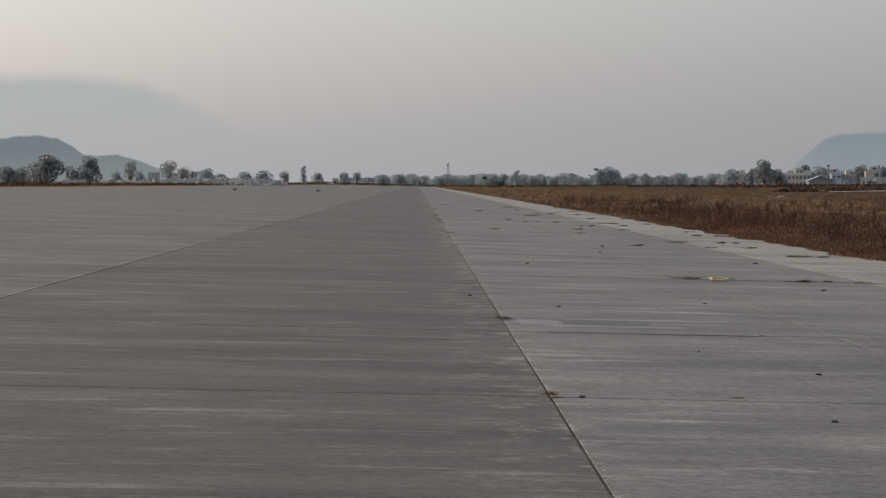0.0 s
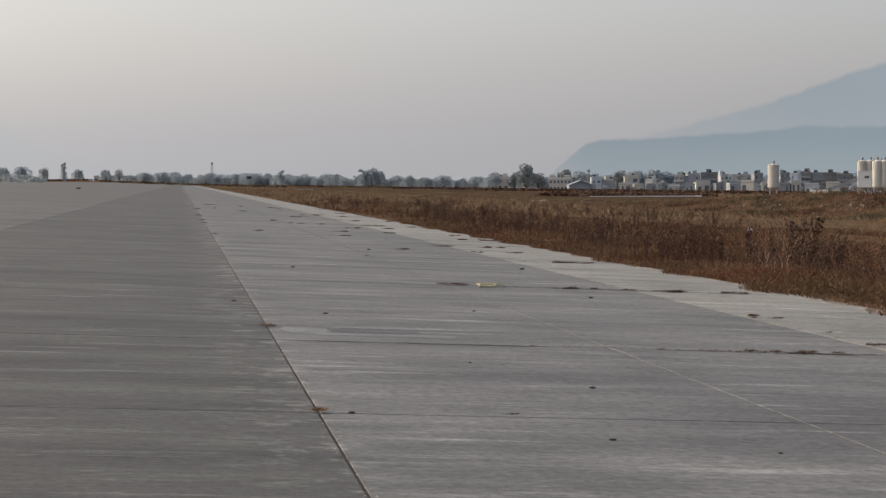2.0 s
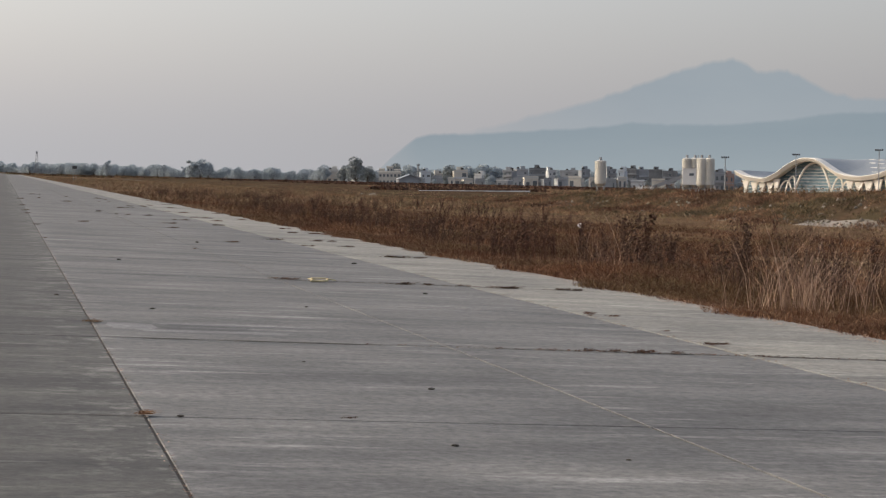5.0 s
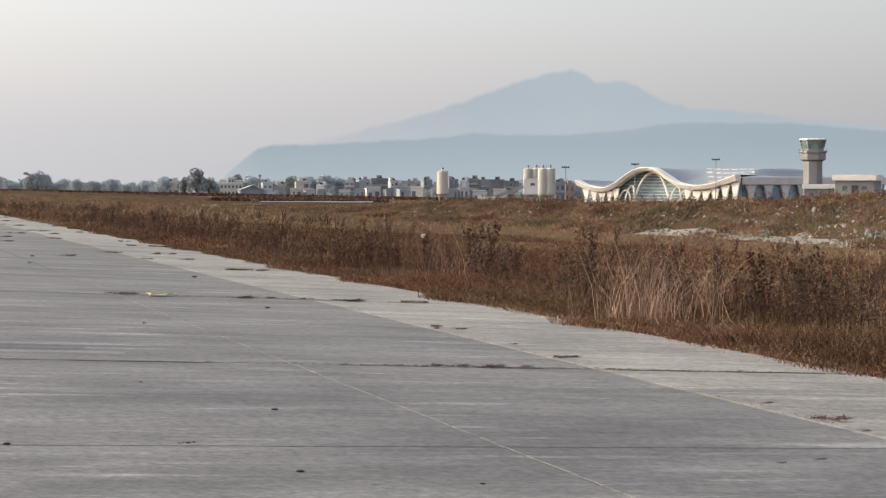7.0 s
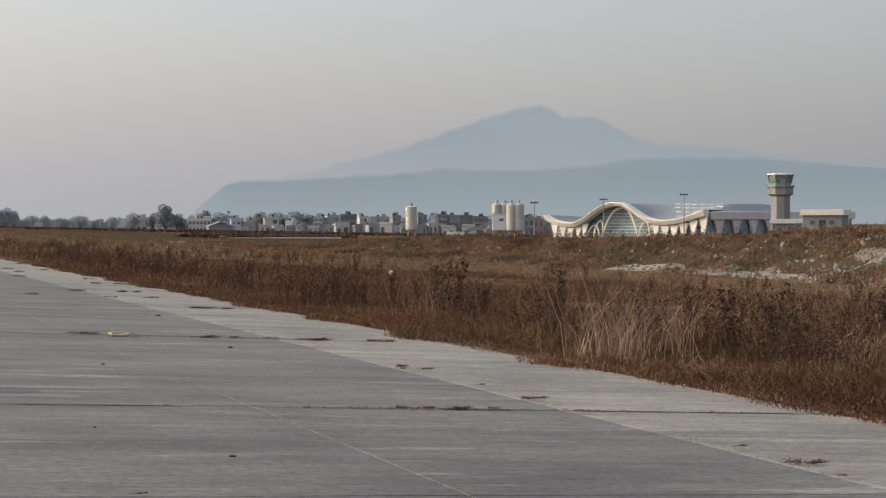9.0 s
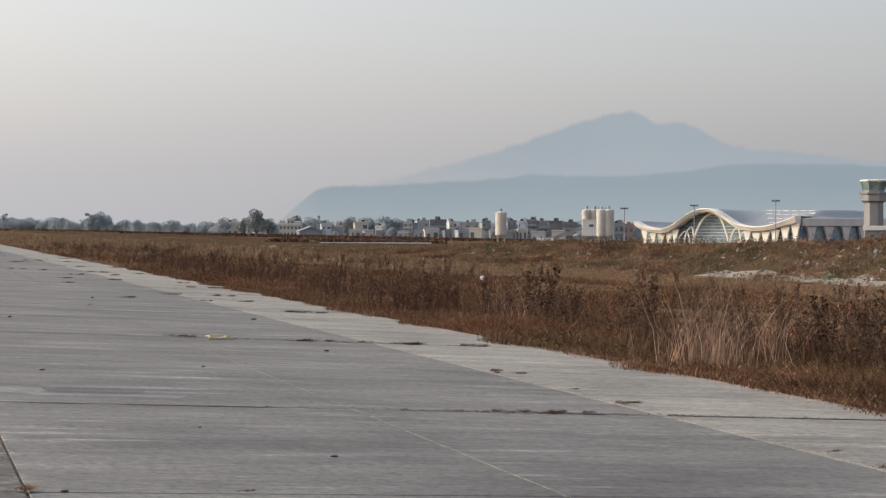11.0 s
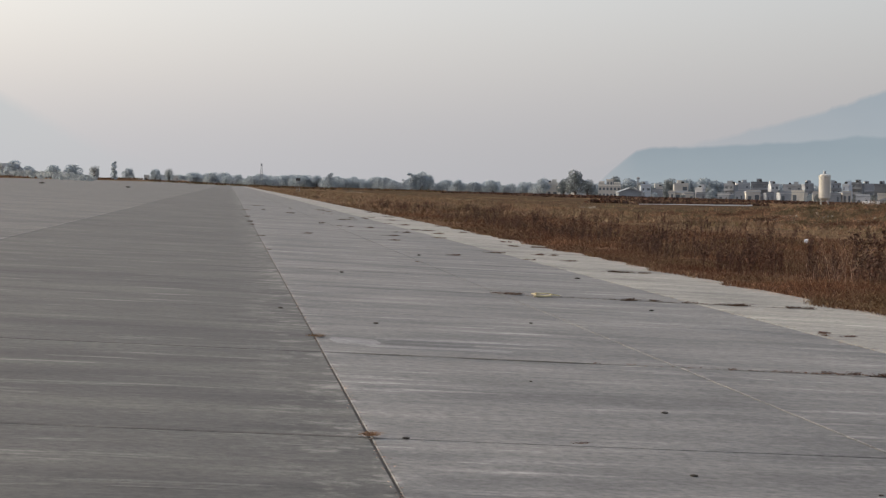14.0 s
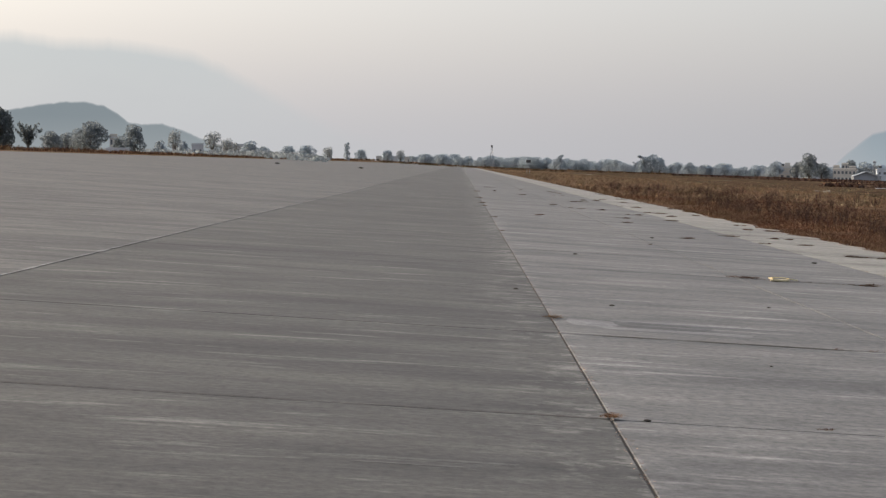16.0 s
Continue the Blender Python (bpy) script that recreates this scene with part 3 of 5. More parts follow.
def grass_field(name, n, u_rng, v_rng, v_pow, height, width, mat, label, seed, lean=0.5, keep=None, gaps=True):
    """Many single blades, each a bent quad strip on the ground."""
    r = np.random.RandomState(seed)
    u = r.uniform(*u_rng, n)
    v = v_rng[0] + (v_rng[1] - v_rng[0]) * r.uniform(0, 1, n) ** v_pow
    x, y = u * CA + v * SA, -u * SA + v * CA
    ok = in_view(x, y)
    wave = np.sin(x * 0.7 + 1.3 * np.sin(y * 0.31)) * np.sin(y * 0.45 + 1.1 * np.sin(x * 0.23))
    if gaps:
        ok &= r.uniform(-1.3, 1, n) < wave * 0.75 + 0.35
    if keep is not None:
        ok &= keep(u, v, r)
    u, v, x, y, wave = u[ok], v[ok], x[ok], y[ok], wave[ok]
    m = len(u)
    z = np.array([pave_z(a, b) - 0.004 if EDGE_L < a < EDGE_R else ground_z(a, b) - (0.06 if gaps else 0.015) for a, b in zip(u, v)])
    h = height[0] + (height[1] - height[0]) * r.uniform(0, 1, m) ** 1.6
    h *= 0.8 + 0.35 * wave
    rim = np.clip((np.abs(u - (EDGE_R if u_rng[0] > 0 else EDGE_L)) + 0.15) / 1.2, 0.55, 1.0)
    h *= rim
    a = r.uniform(0, 2 * np.pi, m)
    w = width * r.uniform(0.6, 1.4, m) / 2
    dx, dy = np.cos(a) * w, np.sin(a) * w
    b = r.uniform(0, 2 * np.pi, m)
    l = h * lean * r.uniform(0.2, 1.3, m)
    lx, ly = np.cos(b) * l, np.sin(b) * l
    p = np.empty((m, 6, 3))
    p[:, 0] = np.stack([x - dx, y - dy, z], 1)
    p[:, 1] = np.stack([x + dx, y + dy, z], 1)
    p[:, 2] = np.stack([x + dx * 0.8 + lx * 0.35, y + dy * 0.8 + ly * 0.35, z + h * 0.6], 1)
    p[:, 3] = np.stack([x - dx * 0.8 + lx * 0.35, y - dy * 0.8 + ly * 0.35, z + h * 0.6], 1)
    p[:, 4] = np.stack([x + dx * 0.15 + lx, y + dy * 0.15 + ly, z + h], 1)
    p[:, 5] = np.stack([x - dx * 0.15 + lx, y - dy * 0.15 + ly, z + h], 1)
    i = np.arange(m)[:, None] * 6
    f = np.concatenate([i + np.array([[0, 1, 2, 3]]), i + np.array([[3, 2, 4, 5]])])
    ob = link_mesh(mesh_np(name, p.reshape(-1, 3), f), name, mat)
    return tagged(ob, label, "grass", kind="stuff")


ragged = lambda u, v, r: u > EDGE_R + 0.12 + 0.24 * np.sin(v * 1.7) * np.sin(v * 0.6 + 1) + 0.2 * np.sin(v * 0.43 + 2) * np.sin(v * 0.9) + r.uniform(-0.42, 0.12, len(u))
grass_field("verge_grass", 420000, (8.35, 15.5), (11, 52), 1.25, (0.05, 0.30), 0.008, GRASS_RED, "matted reddish-brown withered grass at the pavement's edge", 1, 1.3, ragged)
grass_field("edge_grass", 130000, (8.3, 10.2), (8, 75), 1.2, (0.06, 0.20), 0.009, GRASS_RED, "low matted brown grass creeping over the slab edge", 6, 1.6, ragged, False)
grass_field("verge_grass_beyond", 210000, (8.4, 22), (45, 170), 1.6, (0.08, 0.34), 0.016, GRASS_RED, "reddish-brown withered grass along the runway", 2, 1.3, ragged)
grass_field("field_grass", 330000, (13, 62), (16, 240), 1.35, (0.08, 0.28), 0.022, GRASS_TAN, "tan dry grass with faint green on the open field", 3, 1.4)
grass_field("middle_field_grass", 230000, (12, 30), (18, 85), 1.1, (0.08, 0.30), 0.014, GRASS_RED, "thin reddish-brown grass on the near field", 7, 1.0)
grass_field("far_field_grass", 190000, (9, 150), (120, 650), 1.6, (0.15, 0.45), 0.07, GRASS_TAN, "tan dry grass of the far field", 4, 1.1)
grass_field("left_verge_grass", 110000, (-62, -44.1), (60, 900), 1.5, (0.3, 0.75), 0.10, GRASS_RED, "tall brown dry grass along the runway's far edge", 5, 0.4)


def stems(bm, rng, n, h0, h1, spread, lean, width, leaf=0.0, leaf_n=0, one_root=False):
    """Thin stems from one root; leaf adds small withered leaves or seed heads along them."""
    root = (bm.verts.new((-width / 2, 0, -0.05)), bm.verts.new((width / 2, 0, -0.05))) if one_root else None
    for _ in range(n):
        a, l = rng.uniform(0, 6.283), rng.uniform(0.2, 1.0) * lean
        h = rng.uniform(h0, h1)
        o = Vector((rng.gauss(0, spread), rng.gauss(0, spread), -0.05))
        d = Vector((math.cos(a) * l, math.sin(a) * l, 1))
        sd = Vector((-math.sin(a + 1), math.cos(a + 1), 0)) * width / 2
        pts = [o + Vector((d.x * h * s * s, d.y * h * s * s, h * s * (1 - 0.12 * l * s))) for s in (0, 0.4, 0.75, 1.0)]
        row = [(bm.verts.new(p - sd * k), bm.verts.new(p + sd * k)) for p, k in zip(pts, (1, 0.8, 0.5, 0.2))]
        if root:
            bm.faces.new((root[0], root[1], row[0][1], row[0][0]))
        for p, q in zip(row, row[1:]):
            bm.faces.new((p[0], p[1], q[1], q[0]))
        for _ in range(leaf_n):
            s = rng.uniform(0.35, 1.03)
            c = o + Vector((d.x * h * s * s, d.y * h * s * s, h * s * (1 - 0.12 * l * s)))
            c += Vector((rng.gauss(0, leaf * 0.7), rng.gauss(0, leaf * 0.7), rng.gauss(0, leaf * 0.4)))
            r = leaf * rng.uniform(0.5, 1.2)
            u = Vector((rng.gauss(0, 1), rng.gauss(0, 1), rng.gauss(0, 1))).normalized() * r
            w = Vector((rng.gauss(0, 1), rng.gauss(0, 1), rng.gauss(0, 1))).normalized() * r * 0.55
            bm.faces.new([bm.verts.new(c + q) for q in (-u, w, u, -w)])


def weed_mesh(seed, n, h0, h1, spread, lean, leaf, leaf_n, mat, name, width=0.012, one_root=False):
    bm = bmesh.new()
    stems(bm, random.Random(seed), n, h0, h1, spread, lean, width, leaf, leaf_n, one_root)
    me = bpy.data.meshes.new(name)
    bm.to_mesh(me)
    bm.free()
    me.materials.append(mat)
    return me


def plant(name, me, x, y, z, scale, rng, label, category, group):
    ob = new(name, me)
    ob.matrix_world = Matrix.LocRotScale((x, y, z), Euler((rng.gauss(0, 0.05), rng.gauss(0, 0.05), rng.uniform(0, 6.28))), (scale, scale, scale * rng.uniform(0.92, 1.08)))
    return tagged(ob, label, category, group)


WEEDS = [weed_mesh(s, n, 0.45, 1.0, 0.15, 0.45, 0.028, 25, WEED, "dry_weed") for s, n in ((11, 9), (12, 13), (13, 7), (14, 16))]
SPIRE = [weed_mesh(s, 5, 0.7, 1.25, 0.08, 0.22, 0.040, 75, WEED, "tall_dry_weed", 0.016) for s in (21, 22)]
STRAW = [weed_mesh(s, n, 0.6, 1.32, 0.30, 0.95, 0.0, 0, GRASS_PALE, "straw_tuft", 0.0055) for s, n in ((31, 80), (32, 55), (33, 26))]
rw = random.Random(17)


def on_field(u, v):
    x, y = uv_xy(u, v)
    return x, y, ground_z(u, v)


def near_plant(kind, az, d, scale, label, category, group, name):
    p = far(az, d)
    plant(name, kind, p.x, p.y, p.z, scale, rw, label, category, group)


for az, d, s in ((21.2, 35.5, 1.02), (21.75, 36, 1.12), (18.2, 41, 0.85), (24.65, 31, 0.95), (29.75, 26.5, 0.88), (31.6, 26, 1.0), (31.1, 29, 0.9), (22.5, 37, 0.75), (19.0, 40, 0.7), (28.6, 34, 0.7)):
    near_plant(SPIRE[int(az * 7) % 2], az, d, s, "tall dark withered weed with spiky seed heads in the grass", "weed", "weeds on the verge", "tall_dry_weed")
for az, d, k, s in ((26.0, 25.3, 0, 1.02), (26.45, 25.9, 1, 0.8), (25.5, 25.8, 2, 0.95), (27.0, 25.4, 2, 0.7), (27.9, 25.6, 1, 0.98), (26.8, 26.2, 1, 0.65), (28.25, 27.3, 2, 0.95), (20.9, 35, 2, 1.0), (20.3, 37, 2, 0.85), (26.7, 28, 2, 0.8), (33.0, 25, 1, 0.8)):
    near_plant(STRAW[k], az, d, s, "tall pale straw tuft leaning in the brown grass", "grass tuft", "straw tufts on the verge", "straw_tuft")
clumps = [(17.0, 42, 7), (17.8, 41, 9), (18.6, 40, 7), (20.0, 38, 4), (21.4, 36, 9), (22.2, 36, 5), (24.5, 30, 4), (25.3, 29, 4), (27.0, 30, 4), (28.2, 29, 3), (29.5, 26, 6), (30.6, 25.5, 8), (31.4, 25.5, 9), (32.3, 25, 8), (33.3, 25, 6),
          (14.9, 52, 8), (15.6, 50, 8), (16.3, 47, 5), (13.6, 60, 7), (12.6, 66, 6), (11.6, 72, 8), (10.8, 80, 7), (10.0, 90, 6), (9.2, 104, 6), (8.5, 120, 6), (23.3, 33, 3)]
for az, d, n in clumps:
    for _ in range(max(2, int(n * 0.85))):
        a, dd = az + rw.gauss(0, 0.5), d * (1 + rw.gauss(0, 0.035))
        near_plant(rw.choice(WEEDS), a, dd, rw.uniform(0.45, 1.05), "dark withered weed standing in brown grass", "weed", "weeds on the verge", "dry_weed")

def weed_belt():
    """The belt of dark weeds behind the verge: the nearest stand singly, the rest are one growth."""
    verts, faces, singles = [], [], 0
    for k in range(760):
        u, v = 11.0 + 20 * rw.random() ** 1.3, 27 + 150 * rw.random() ** 1.7
        if noise.noise((u * 0.20, v * 0.085, 4)) + 0.4 * noise.noise((u * 0.6, v * 0.25, 9)) < 0.08:
            continue
        x, y, z = on_field(u, v)
        tall = k % 6 == 0
        me, size = rw.choice(SPIRE if tall else WEEDS), rw.uniform(0.45, 0.8) if tall else rw.uniform(0.45, 1.0)
        if v < 60 and singles < 110:
            singles += 1
            plant("tall_dry_weed" if tall else "dry_weed", me, x, y, z, size, rw, "tall dark withered weed with spiky seed heads in the grass" if tall else "dark withered weed standing in brown grass", "weed", "weeds on the verge")
            continue
        m = Matrix.LocRotScale((x, y, z), Euler((0, 0, rw.uniform(0, 6.28))), (size, size, size))
        b = len(verts)
        verts += [tuple(m @ q.co) for q in me.vertices]
        faces += [[b + i for i in f.vertices] for f in me.polygons]
    tagged(link_mesh(mesh_np("weed_belt", verts, faces), "weed_belt", WEED), "dark withered weeds scattered over the dry field", "weeds", kind="stuff")


weed_belt()

# tufts rooted in the pavement's joints
TUFT = [weed_mesh(s, n, 0.015, 0.075, 0.045, 1.9, 0.014, 4, m, "joint_weed", 0.006, True) for s, n, m in ((41, 40, WEED), (42, 34, WEED), (43, 30, WEED), (44, 34, WEED))]
PILE = weed_mesh(45, 60, 0.02, 0.085, 0.035, 2.2, 0.0, 0, GRASS_RED, "joint_weed", 0.006, True)
JOINT_SPOTS = [(0.81, 16.8, 1.3), (0.83, 10.32, 1.0), (0.76, 10.3, 0.9), (0.79, 10.28, 0.7), (3.72, 25.5, 1.5), (3.95, 25.5, 1.5), (5.58, 25.4, 1.6), (6.5, 25.35, 1.2), (6.8, 25.35, 1.8), (7.0, 25.35, 1.6), (7.87, 25.4, 1.3), (7.7, 25.4, 1.2), (6.33, 19.9, 1.2), (6.4, 20.3, 1.3), (6.45, 17.8, 0.8), (6.52, 16.4, 1.3), (6.19, 44.0, 1.8), (7.24, 44.1, 1.9), (7.5, 44.1, 1.6),
               (2.2, 10.25, 0.7), (4.87, 9.55, 0.9), (5.4, 9.7, 0.9), (4.66, 15.3, 1.0), (5.18, 15.3, 1.2), (5.35, 15.3, 1.2), (5.5, 15.3, 1.0), (6.43, 15.2, 0.9), (6.6, 11.7, 1.4), (6.5, 12.6, 0.9), (6.42, 10.6, 0.9), (6.37, 11.0, 1.0), (6.88, 62.0, 2.0), (5.61, 61.2, 1.8), (2.23, 53.2, 1.6), (3.66, 70, 1.9), (3.69, 35.4, 1.0), (7.2, 35.5, 1.7), (7.6, 35.5, 1.7), (8.1, 55, 2.0), (7.1, 75, 2.2), (4.9, 80, 2.2), (6.37, 88, 2.2), (3.0, 92, 2.2), (0.8, 61, 1.5), (0.8, 66, 1.6), (0.8, 76, 1.8), (6.37, 40, 1.4), (1.9, 100, 2.2), (0.8, 48, 1.2), (0.8, 38, 0.9), (8.3, 66, 2.0), (5.2, 110, 2.4), (0.9, 95, 2.0)]
for k in range(9):
    for _ in range(4 if k % 2 else 3):
        JOINT_SPOTS.append((8.6 - 7.2 * rw.random() ** 1.7, 35.55 + 10.1 * k + 5.05 * rw.choice((0, 0, 1)), rw.uniform(1.3, 2.2)))
for u, v, s in JOINT_SPOTS:
    v = 10.27 + (v - 10.3) * 1.0165
    for k in range(2 if s > 1.1 else 1):
        uu, vv = u + rw.gauss(0, 0.03 if u < 1 else 0.14), v + rw.gauss(0, 0.02)
        ob = plant("joint_weed", PILE if u < 1 and v < 20 else rw.choice(TUFT), *uv_xy(uu, vv), pave_z(uu, vv) + 0.03, s * rw.uniform(0.55, 1.0) * (0.8 if u < 1 else 0.45 if v < 12 else 0.52 if v < 22 else 0.55), rw, "small withered weed growing from a pavement joint", "weed", "weeds in the joints")
        ob.rotation_euler = (0, 0, -TURN)
        ob.scale = (ob.scale.x * (rw.uniform(0.9, 1.3) if u < 1 else rw.uniform(1.0, 2.1)), ob.scale.y * 0.8, ob.scale.z * (0.45 if u < 1 else 0.7))


# ---- small things on the pavement and the verge ----
def yellow_board():
    m = slab_pose(4.29, 25.50, 0.004)
    top = new("yellow_board")
    top.matrix_world = m @ pose(0, 0, 0, 0, 0, 12) @ Matrix.Diagonal((0.8, 0.8, 0.55, 1))
    bm = bmesh.new()
    for i, x in enumerate((-0.24, -0.08, 0.07)):
        for q in box(bm, x, x + 0.152, -0.10 + 0.03 * i, 0.11 - 0.02 * i, 0.0, 0.03, bevel=0.0):
            q.co.z += (0.035, 0.012, 0.045)[i] + 0.22 * (-1, 0.5, -0.8)[i] * (q.co.x - x - 0.07)
    part("panel", bm, YELLOW, top)
    part("rib", boxed(-0.22, 0.05, -0.02, 0.02, 0.075, 0.10, bevel=0.008), YELLOW, top)
    part("torn_edge", boxed(-0.28, -0.10, -0.13, -0.09, 0.0, 0.05, bevel=0.012), YELLOW, top)
    return tagged(top, "broken faded yellow board lying on the concrete", "board")


yellow_board()


def plastic_bag(name, az, d, s, label, lift=0.25):
    bm = bmesh.new()
    bmesh.ops.create_icosphere(bm, subdivisions=3, radius=1.0)
    for q in bm.verts:
        n = noise.noise(q.co * 1.9) * 0.8 + noise.noise(q.co * 5) * 0.25
        q.co = Vector((q.co.x * 1.0, q.co.y * 0.7, q.co.z * 0.8)) * (1 + n)
        if q.co.z > 0.55:
            q.co.x *= 0.5
    ob = link(bm, name, PLASTIC)
    p = far(az, d)
    ob.matrix_world = Matrix.LocRotScale(p + Vector((0, 0, lift)), Euler((0.2, 0.1, 0.8)), (s, s, s))
    return tagged(ob, label, "bag")


plastic_bag("plastic_bag", 19.76, 66, 0.08, "crumpled white plastic bag caught in dry grass", 0.32)
plastic_bag("plastic_bag", 10.4, 52, 0.07, "small white plastic scrap at the grass edge", 0.06)
plastic_bag("plastic_bag", 12.2, 44, 0.05, "small white plastic scrap at the grass edge", 0.05)


def pebble(u, v, s):
    bm = bmesh.new()
    bmesh.ops.create_icosphere(bm, subdivisions=1, radius=1.0)
    for q in bm.verts:
        q.co *= 1 + 0.3 * noise.noise(q.co * 1.7 + Vector((u, v, 0)))
        q.co.z *= 0.45
    ob = link(bm, "clod", JOINT)
    ob.matrix_world = slab_pose(u, v, s * 0.2) @ Matrix.Diagonal((s * 0.75, s * 0.5, s * 0.5, 1))
    return tagged(ob, "dark clod of earth on the concrete", "clod", "clods on the pavement")


for u, v, s in ((2.78, 12.0, 0.035), (0.99, 10.28, 0.03), (1.49, 18.9, 0.04), (0.60, 20.6, 0.04), (5.25, 23.4, 0.05), (2.3, 9.3, 0.03), (3.2, 20.0, 0.03), (5.9, 32, 0.07), (1.8, 30, 0.05), (2.2, 13.7, 0.02), (3.1, 8.9, 0.02), (4.0, 40, 0.06), (-23, 240, 0.5), (-13, 250, 0.5)):
    pebble(u, v, s)


def flat_mark(name, u0, u1, v0, v1, mat, label, dz, seed):
    """A thin ragged patch of mortar on a slab."""
    r = random.Random(seed)
    pts = []
    for k in range(22):
        a = 2 * math.pi * k / 22
        c, s = math.cos(a), math.sin(a)
        f = 1 / max(abs(c), abs(s)) ** 0.8 * r.uniform(0.86, 1.04)
        pts.append((c * f * (u1 - u0) / 2, s * f * (v1 - v0) / 2))
    bm = bmesh.new()
    lo = [bm.verts.new((x * 1.12, y * 1.12, -0.0015)) for x, y in pts]
    hi = [bm.verts.new((x, y, 0.0)) for x, y in pts]
    bm.faces.new(hi)
    for k in range(22):
        bm.faces.new((lo[k], lo[(k + 1) % 22], hi[(k + 1) % 22], hi[k]))
    ob = link(bm, name, mat, runway, label)
    ob.matrix_world = slab_pose((u0 + u1) / 2, (v0 + v1) / 2, dz)
    return ob


flat_mark("repair_patch", 1.38, 2.15, 16.4, 16.85, PATCH, "dark grey mortar patch", 0.0022, 1)
for k, (u0, u1, v0, v1) in enumerate(((0.93, 1.34, 16.35, 16.95), (1.2, 2.4, 16.1, 16.32), (1.4, 2.7, 16.95, 17.12), (-0.6, 0.25, 8.5, 8.56), (-0.45, 0.05, 8.36, 8.40))):
    flat_mark("mortar_smear", u0, u1, v0, v1, SMEAR if u0 > 0 else RUNWAY_WORN, "pale mortar smear", 0.0022, 4 + k)

# the pale sealed joint between the shoulder's slabs
for v0, v1 in ((-6, 5.14), (5.14, 10.27), (10.27, 15.4)):
    bm = bmesh.new()
    n = 240
    rows = []
    for i in range(n + 1):
        v = v0 + (v1 - v0) * i / n
        o = 0.004 * noise.noise((v * 2.3, 0, 0))
        w = max(0.0005, 0.0012 + 0.0022 * noise.noise((v * 5.1, 4, 0)) + 0.0024 * noise.noise((v * 21, 4, 0)))
        rows.append([bm.verts.new((*uv_xy(3.69 + o + k * w, v), pave_z(3.69, v) + 0.005 + dz)) for k, dz in ((-1, 0), (0, 0.0006), (1, 0))])
    for a, b in zip(rows, rows[1:]):
        for k in range(2):
            bm.faces.new((a[k], a[k + 1], b[k + 1], b[k]))
    link(bm, "joint_sealant", CHALK, runway, "pale mortar sealant in a slab joint")

def seam(name, mat, label, pts, width, dz, seed):
    """A ragged thin strip of dirt or mortar along a joint, from and to runway places."""
    (u0, v0), (u1, v1) = pts
    n = int(max(abs(u1 - u0), abs(v1 - v0)) / 0.035)
    l = math.hypot(u1 - u0, v1 - v0)
    nu, nv = -(v1 - v0) / l, (u1 - u0) / l
    bm = bmesh.new()
    rows = []
    for i in range(n + 1):
        f = i / n
        u, v = u0 + (u1 - u0) * f, v0 + (v1 - v0) * f
        q = noise.noise((u * 2.1 + seed, v * 2.1, 0)) + 0.7 * noise.noise((u * 7 + seed, v * 7, 1)) + 0.5 * noise.noise((u * 23 + seed, v * 23, 1))
        w = width * max(0.03, 0.75 + 1.2 * q)
        o = 0.25 * width * noise.noise((u * 3, v * 3, seed))
        rows.append([bm.verts.new((*uv_xy(u + nu * (o + k * w), v + nv * (o + k * w)), pave_z(u, v) + dz + h)) for k, h in ((-0.5, 0), (0, 0.001), (0.5, 0))])
    for a, b in zip(rows, rows[1:]):
        for k in range(2):
            bm.faces.new((a[k], a[k + 1], b[k + 1], b[k]))
    return link(bm, name, mat, runway, label)


seam("joint_dirt", JOINT, "dark earth in a slab joint", ((0.85, 15.40), (8.9, 15.40)), 0.045, 0.005, 1)
seam("joint_dirt", JOINT, "dark earth in a slab joint", ((3.6, 25.66), (8.3, 25.66)), 0.06, 0.005, 2)
for k in range(14):
    v, u = 30.79 + 5.13 * k, (1.0, 4.2, 2.6, 6.0)[k % 4]
    seam("joint_dirt", JOINT, "dark earth in a slab joint", ((u, v), (min(u + 3.4, 8.8), v)), 0.05 + 0.004 * k, 0.006, 10 + k)
seam("joint_dirt", JOINT, "dark earth in a slab joint", ((-4.0, 10.27), (0.8, 10.27)), 0.014, 0.005, 5)
seam("joint_mortar", CHALK, "pale crumbled mortar along the edge slabs", ((6.39, 9), (6.36, 30)), 0.0035, 0.005, 6)

def litter(name, n, place, size, mats, label, seed):
    """Straw bits, crumbs and dead leaves lying flat, too many to count."""
    r = np.random.RandomState(seed)
    u, v = place(r, n)
    x, y = u * CA + v * SA, -u * SA + v * CA
    z = -FALL * x + 0.006
    a, l, w = r.uniform(0, np.pi, n), size[0] * r.uniform(0.3, 1.3, n), size[1] * r.uniform(0.5, 1.5, n)
    dx, dy = np.cos(a) * l / 2, np.sin(a) * l / 2
    ex, ey = -np.sin(a) * w / 2, np.cos(a) * w / 2
    lift = r.uniform(0.001, 0.3, n) * size[0] * 0.6
    p = np.stack([np.stack([x - dx - ex, y - dy - ey, z], 1), np.stack([x + dx - ex, y + dy - ey, z + lift], 1), np.stack([x + dx + ex, y + dy + ey, z + lift], 1), np.stack([x - dx + ex, y - dy + ey, z], 1)], 1)
    ob = link_mesh(mesh_np(name, p.reshape(-1, 3), np.arange(n)[:, None] * 4 + np.array([[0, 1, 2, 3]])), name, mats)
    return tagged(ob, label, "litter", kind="stuff")


